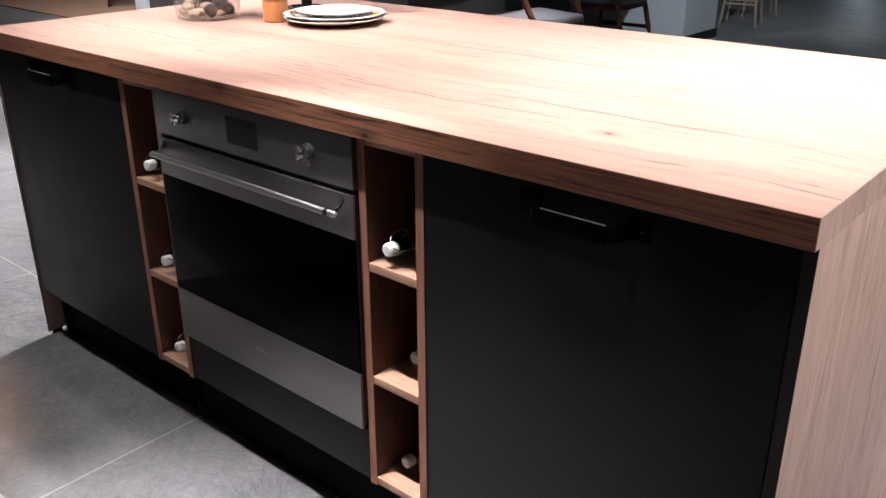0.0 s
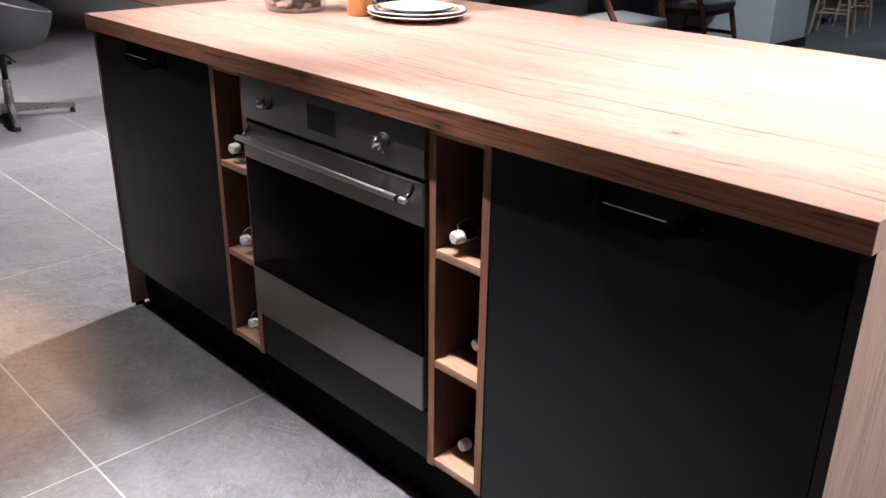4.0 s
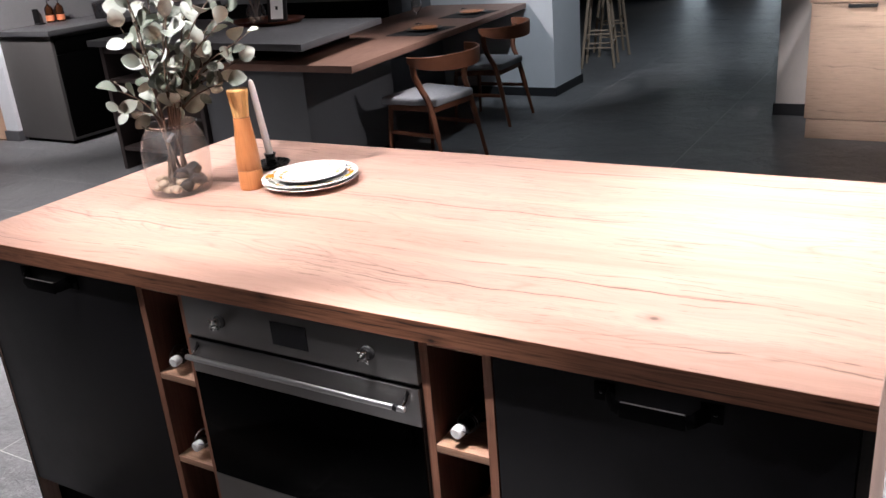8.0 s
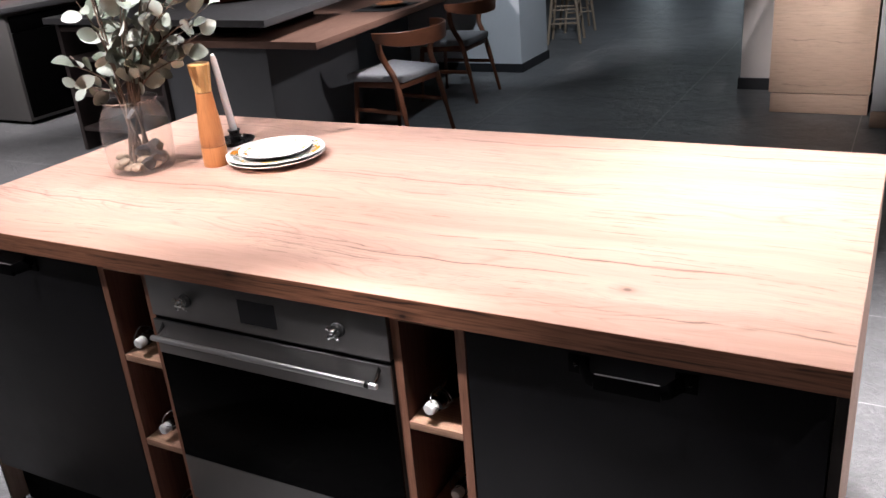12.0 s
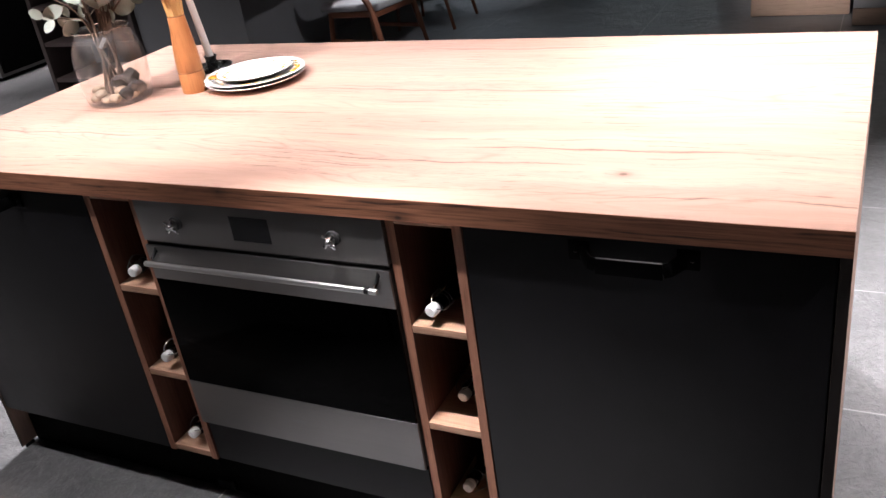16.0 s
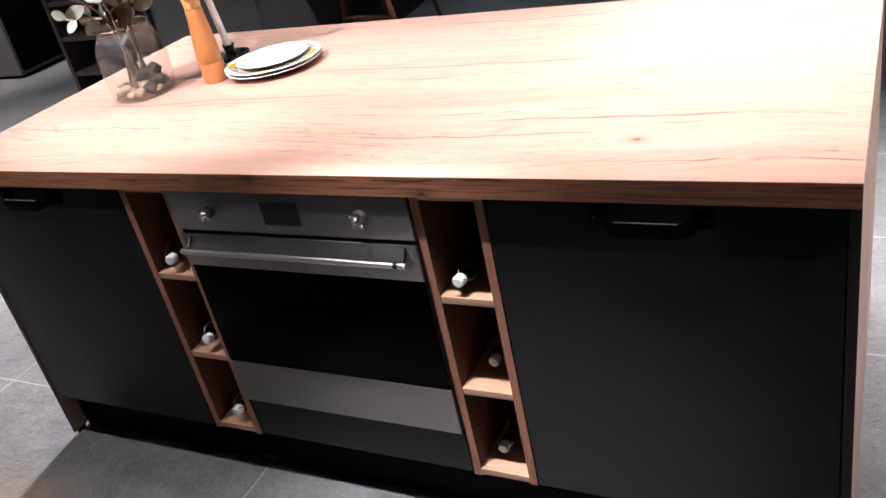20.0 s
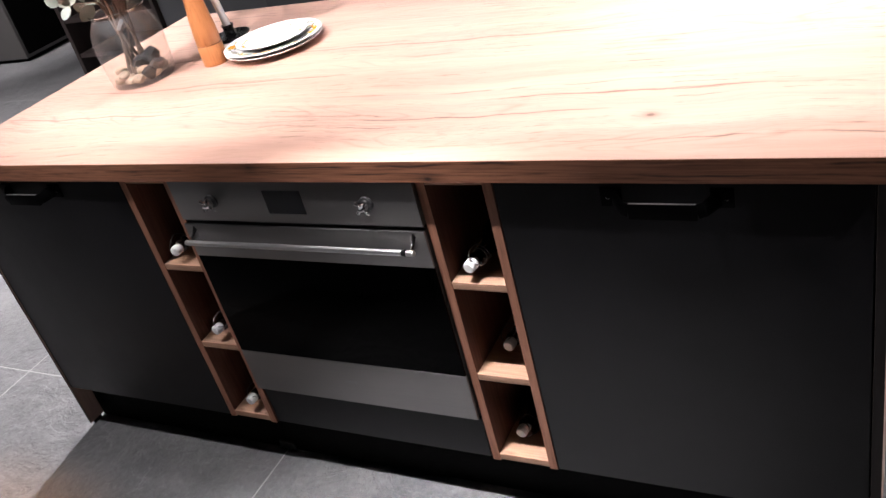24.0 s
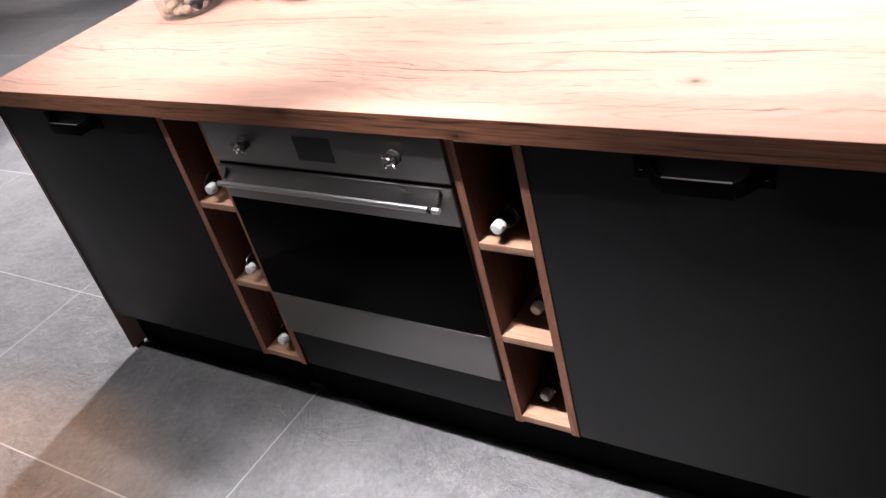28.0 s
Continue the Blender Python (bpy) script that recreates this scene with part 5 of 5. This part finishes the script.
# ---- pale oak cabinets ----
pc = thing("drawer_cabinet", "pale oak drawer cabinet with a flat bow handle", "cabinet", (0.580, 4.80, 0))
part("carcass", box(0.004, 0.60, 0.022, 0.64, 0.132, 0.868), M_PALE, pc)
part("plinth", box(0.012, 0.60, 0.004, 0.03, 0.004, 0.130, 0.001), M_PALE, pc, "oak plinth board")
dr = part("drawer_front", box(0.0, 0.606, 0.0, 0.0205, 0.136, 0.866, 0.0015), M_PALE, pc, "oak drawer front")
gp = part("grip", box(0.215, 0.375, -0.052, -0.046, 0.842, 0.862, 0.001), M_BLACKMETAL, dr, "flat black bow handle")
for x in (0.215, 0.369):
    part("grip_arm", box(x, x + 0.006, -0.0455, -0.0005, 0.842, 0.862, 0.0008), M_BLACKMETAL, gp)
single("pale_worktop", box(0.572, 1.205, 4.785, 5.424, 0.8705, 0.905, 0.002), M_PALE, "pale oak worktop on the drawer cabinet", "worktop")
gc = thing("tall_grey_cabinet", "pale grey cabinet with an oak plinth", "cabinet", (1.207, 4.52, 0))
part("body", box(0.0, 1.8, 0.02, 0.90, 0.105, 2.15, 0.002), M_GREIGE, gc)
part("front", box(0.002, 0.598, 0.0, 0.019, 0.107, 2.148, 0.0015), M_GREIGE, gc, "pale grey door")
part("front", box(0.602, 1.198, 0.0, 0.019, 0.107, 2.148, 0.0015), M_GREIGE, gc, "pale grey door")
part("plinth", box(0.0, 1.8, 0.004, 0.03, 0.004, 0.103, 0.001), M_PALE, gc, "oak plinth board")

# ---- bar stools past the white partition ----
def bar_stool(at, turn):
    t = thing("bar_stool", "slim wooden bar stool beside the white partition", "stool", at, turn, "bar stools")
    part("seat", lathe([(0, 0.73), (0.15, 0.73), (0.172, 0.738), (0.172, 0.755), (0.15, 0.765), (0, 0.758)], 32), M_STOOL, t)
    for k in range(4):
        a = math.pi / 4 + k * math.pi / 2
        c, s = math.cos(a), math.sin(a)
        part("leg", tube([(0.23 * c, 0.23 * s, 0), (0.12 * c, 0.12 * s, 0.731)], [0.013, 0.017], 10), M_STOOL, t)
    for z, r in ((0.20, 0.20), (0.33, 0.18)):
        for k in range(4):
            a, b = math.pi / 4 + k * math.pi / 2, math.pi / 4 + (k + 1) * math.pi / 2
            zz = z + (0.05 if k % 2 else 0)
            part("rung", tube([(r * math.cos(a), r * math.sin(a), zz), (r * math.cos(b), r * math.sin(b), zz)], 0.009, 8), M_STOOL, t)
    return t


first = bar_stool((-1.72, 7.25, 0), 12)
copy_thing(first, pose(-1.85, 7.95, 0, 0, 0, 30))

# ---- dining corner seen past the island ----
def swivel_chair(at, turn, label):
    t = thing("swivel_chair", label, "chair", at, turn, "charcoal swivel chairs")
    rows, bm = [], bmesh.new()
    prof = [(0.02, 0.375), (0.12, 0.378), (0.20, 0.395), (0.255, 0.44), (0.285, 0.51), (0.298, 0.60), (0.30, 0.66)]
    inner = [(r - 0.012, z + 0.012) for r, z in prof[::-1]]
    n = 40
    for r, z in prof + inner:
        ring = []
        for k in range(n):
            a = 2 * math.pi * k / n
            lift = 0.10 * max(0, -math.sin(a)) * max(0, z - 0.5) / 0.16 - 0.09 * max(0, math.sin(a)) * max(0, z - 0.5) / 0.16
            ring.append(bm.verts.new((r * 1.02 * math.cos(a), r * 0.96 * math.sin(a), z + lift)))
        rows.append(ring)
    for a, b in zip(rows, rows[1:]):
        for k in range(n):
            bm.faces.new((a[k], a[(k + 1) % n], b[(k + 1) % n], b[k]))
    bm.faces.new(rows[0][::-1])
    bm.faces.new(rows[-1])
    bmesh.ops.recalc_face_normals(bm, faces=bm.faces)
    part("shell", bm, M_SHELL, t, "charcoal tub shell")
    part("column", lathe([(0, 0.20), (0.016, 0.20), (0.016, 0.355), (0.05, 0.365), (0.05, 0.375), (0, 0.375)], 20), M_BLACKMETAL, t, "black gas column")
    part("sleeve", lathe([(0.0, 0.055), (0.030, 0.055), (0.024, 0.07), (0.0235, 0.215), (0.017, 0.217), (0, 0.217)], 20), M_ALU, t, "aluminium sleeve")
    part("lever", tube([(0.02, 0, 0.362), (0.12, 0.03, 0.356), (0.20, 0.05, 0.345)], 0.005, 8), M_BLACKMETAL, t)
    for k in range(4):
        bm = bmesh.new()
        secs = [(0.015, 0.020, 0.034, 0.085), (0.10, 0.017, 0.034, 0.076), (0.24, 0.014, 0.032, 0.058), (0.335, 0.013, 0.025, 0.050)]
        rings = [[bm.verts.new((x, sy * hw, z)) for sy, z in ((-1, z0), (1, z0), (0.75, z1), (-0.75, z1))] for x, hw, z0, z1 in secs]
        for a, b in zip(rings, rings[1:]):
            for i in range(4):
                bm.faces.new((a[i], a[(i + 1) % 4], b[(i + 1) % 4], b[i]))
        bm.faces.new(rings[0][::-1])
        bm.faces.new(rings[-1])
        bmesh.ops.recalc_face_normals(bm, faces=bm.faces)
        leg = part("base_leg", bm, M_ALU, t, "aluminium star leg", pose(0, 0, 0, 0, 0, 90 * k))
        part("glide", lathe([(0, 0), (0.014, 0), (0.015, 0.006), (0.010, 0.03), (0, 0.03)], 14), M_RUBBER, leg, at=pose(0.318, 0, 0))
    return t


sw = swivel_chair((-3.435, 0.565, 0), -14, "charcoal tub chair on an aluminium star base")
copy_thing(sw, pose(-4.95, 0.78, 0, 0, 0, 10))
tb = thing("sled_table", "round table on black sled legs by the swivel chairs", "table", (-3.75, -0.15, 0), 8)
part("tabletop", box(-0.65, 0.65, -0.42, 0.42, 0.725, 0.75, 0.003), M_TABLE, tb)
for s in (-1, 1):
    part("sled_leg", tube([(s * 0.60, -0.38, 0.725), (s * 0.60, -0.38, 0.012), (s * 0.60, 0.38, 0.012), (s * 0.60, 0.38, 0.725)], 0.012, 8), M_BLACKMETAL, tb)
pl = thing("pendant_lamp", "warm copper pendant lamp over the dining corner", "lamp", (-5.36, 0.69, 2.50))
part("shade", lathe([(0.02, 0.20), (0.06, 0.18), (0.16, 0.06), (0.19, 0.0), (0.185, 0.0), (0.155, 0.06), (0.058, 0.172)], 32), M_COPPER, pl)
part("cord", tube([(0, 0, 0.19), (0, 0, 0.498)], 0.004, 8), M_BLACKMETAL, pl)
oc = thing("orange_chair", "orange leather chair on black legs on the brown floor", "chair", (-7.55, 4.35, 0.012), 60)
part("seat", box(-0.26, 0.26, -0.24, 0.26, 0.42, 0.50, 0.03, 3), M_ORANGE, oc)
part("backrest", box(-0.26, 0.26, -0.30, -0.23, 0.46, 0.86, 0.03, 3), M_ORANGE, oc)
for x in (-0.2, 0.2):
    for y in (-0.2, 0.2):
        part("leg", tube([(x * 1.2, y * 1.2, 0), (x, y, 0.425)], 0.012, 8), M_BLACKMETAL, oc)

# ---- floor tiles ----
TW, TD, GAP, GX, GY = 1.205, 0.607, 0.0036, -0.055, -0.434


def tile_mesh():
    bm = box(-TW / 2 + GAP / 2, TW / 2 - GAP / 2, -TD / 2 + GAP / 2, TD / 2 - GAP / 2, -0.012, 0.0)
    bmesh.ops.bevel(bm, geom=[e for e in bm.edges if all(v.co.z > -0.001 for v in e.verts)], offset=0.0012, segments=1, affect="EDGES")
    return mesh_of("tile", bm, M_TILE, False)


TILE = tile_mesh()
i0, i1 = math.ceil((X0 - GX) / TW), math.floor((X1 - GX) / TW)
j0, j1 = math.ceil((Y0 - GY) / TD), math.floor((Y1 - GY) / TD)
far = bmesh.new()
for i in range(i0 - 1, i1 + 1):
    for j in range(j0 - 1, j1 + 1):
        x, y = GX + (i + 0.5) * TW, GY + (j + 0.5) * TD
        if -6.6 < x < 4.2 and -3.0 < y < 10.5:
            ob = new("tile", TILE)
            ob.parent = floor
            ob.location = (x, y, 0)
        else:
            a, b = max(X0, x - TW / 2 + GAP / 2), min(X1, x + TW / 2 - GAP / 2)
            c, d = max(Y0, y - TD / 2 + GAP / 2), min(Y1, y + TD / 2 - GAP / 2)
            if b > a and d > c:
                box(a, b, c, d, -0.012, 0.0, bm=far)
ob = part("far_tiles", far, M_TILE, floor, smooth=False)
ob["kind"] = "stuff"
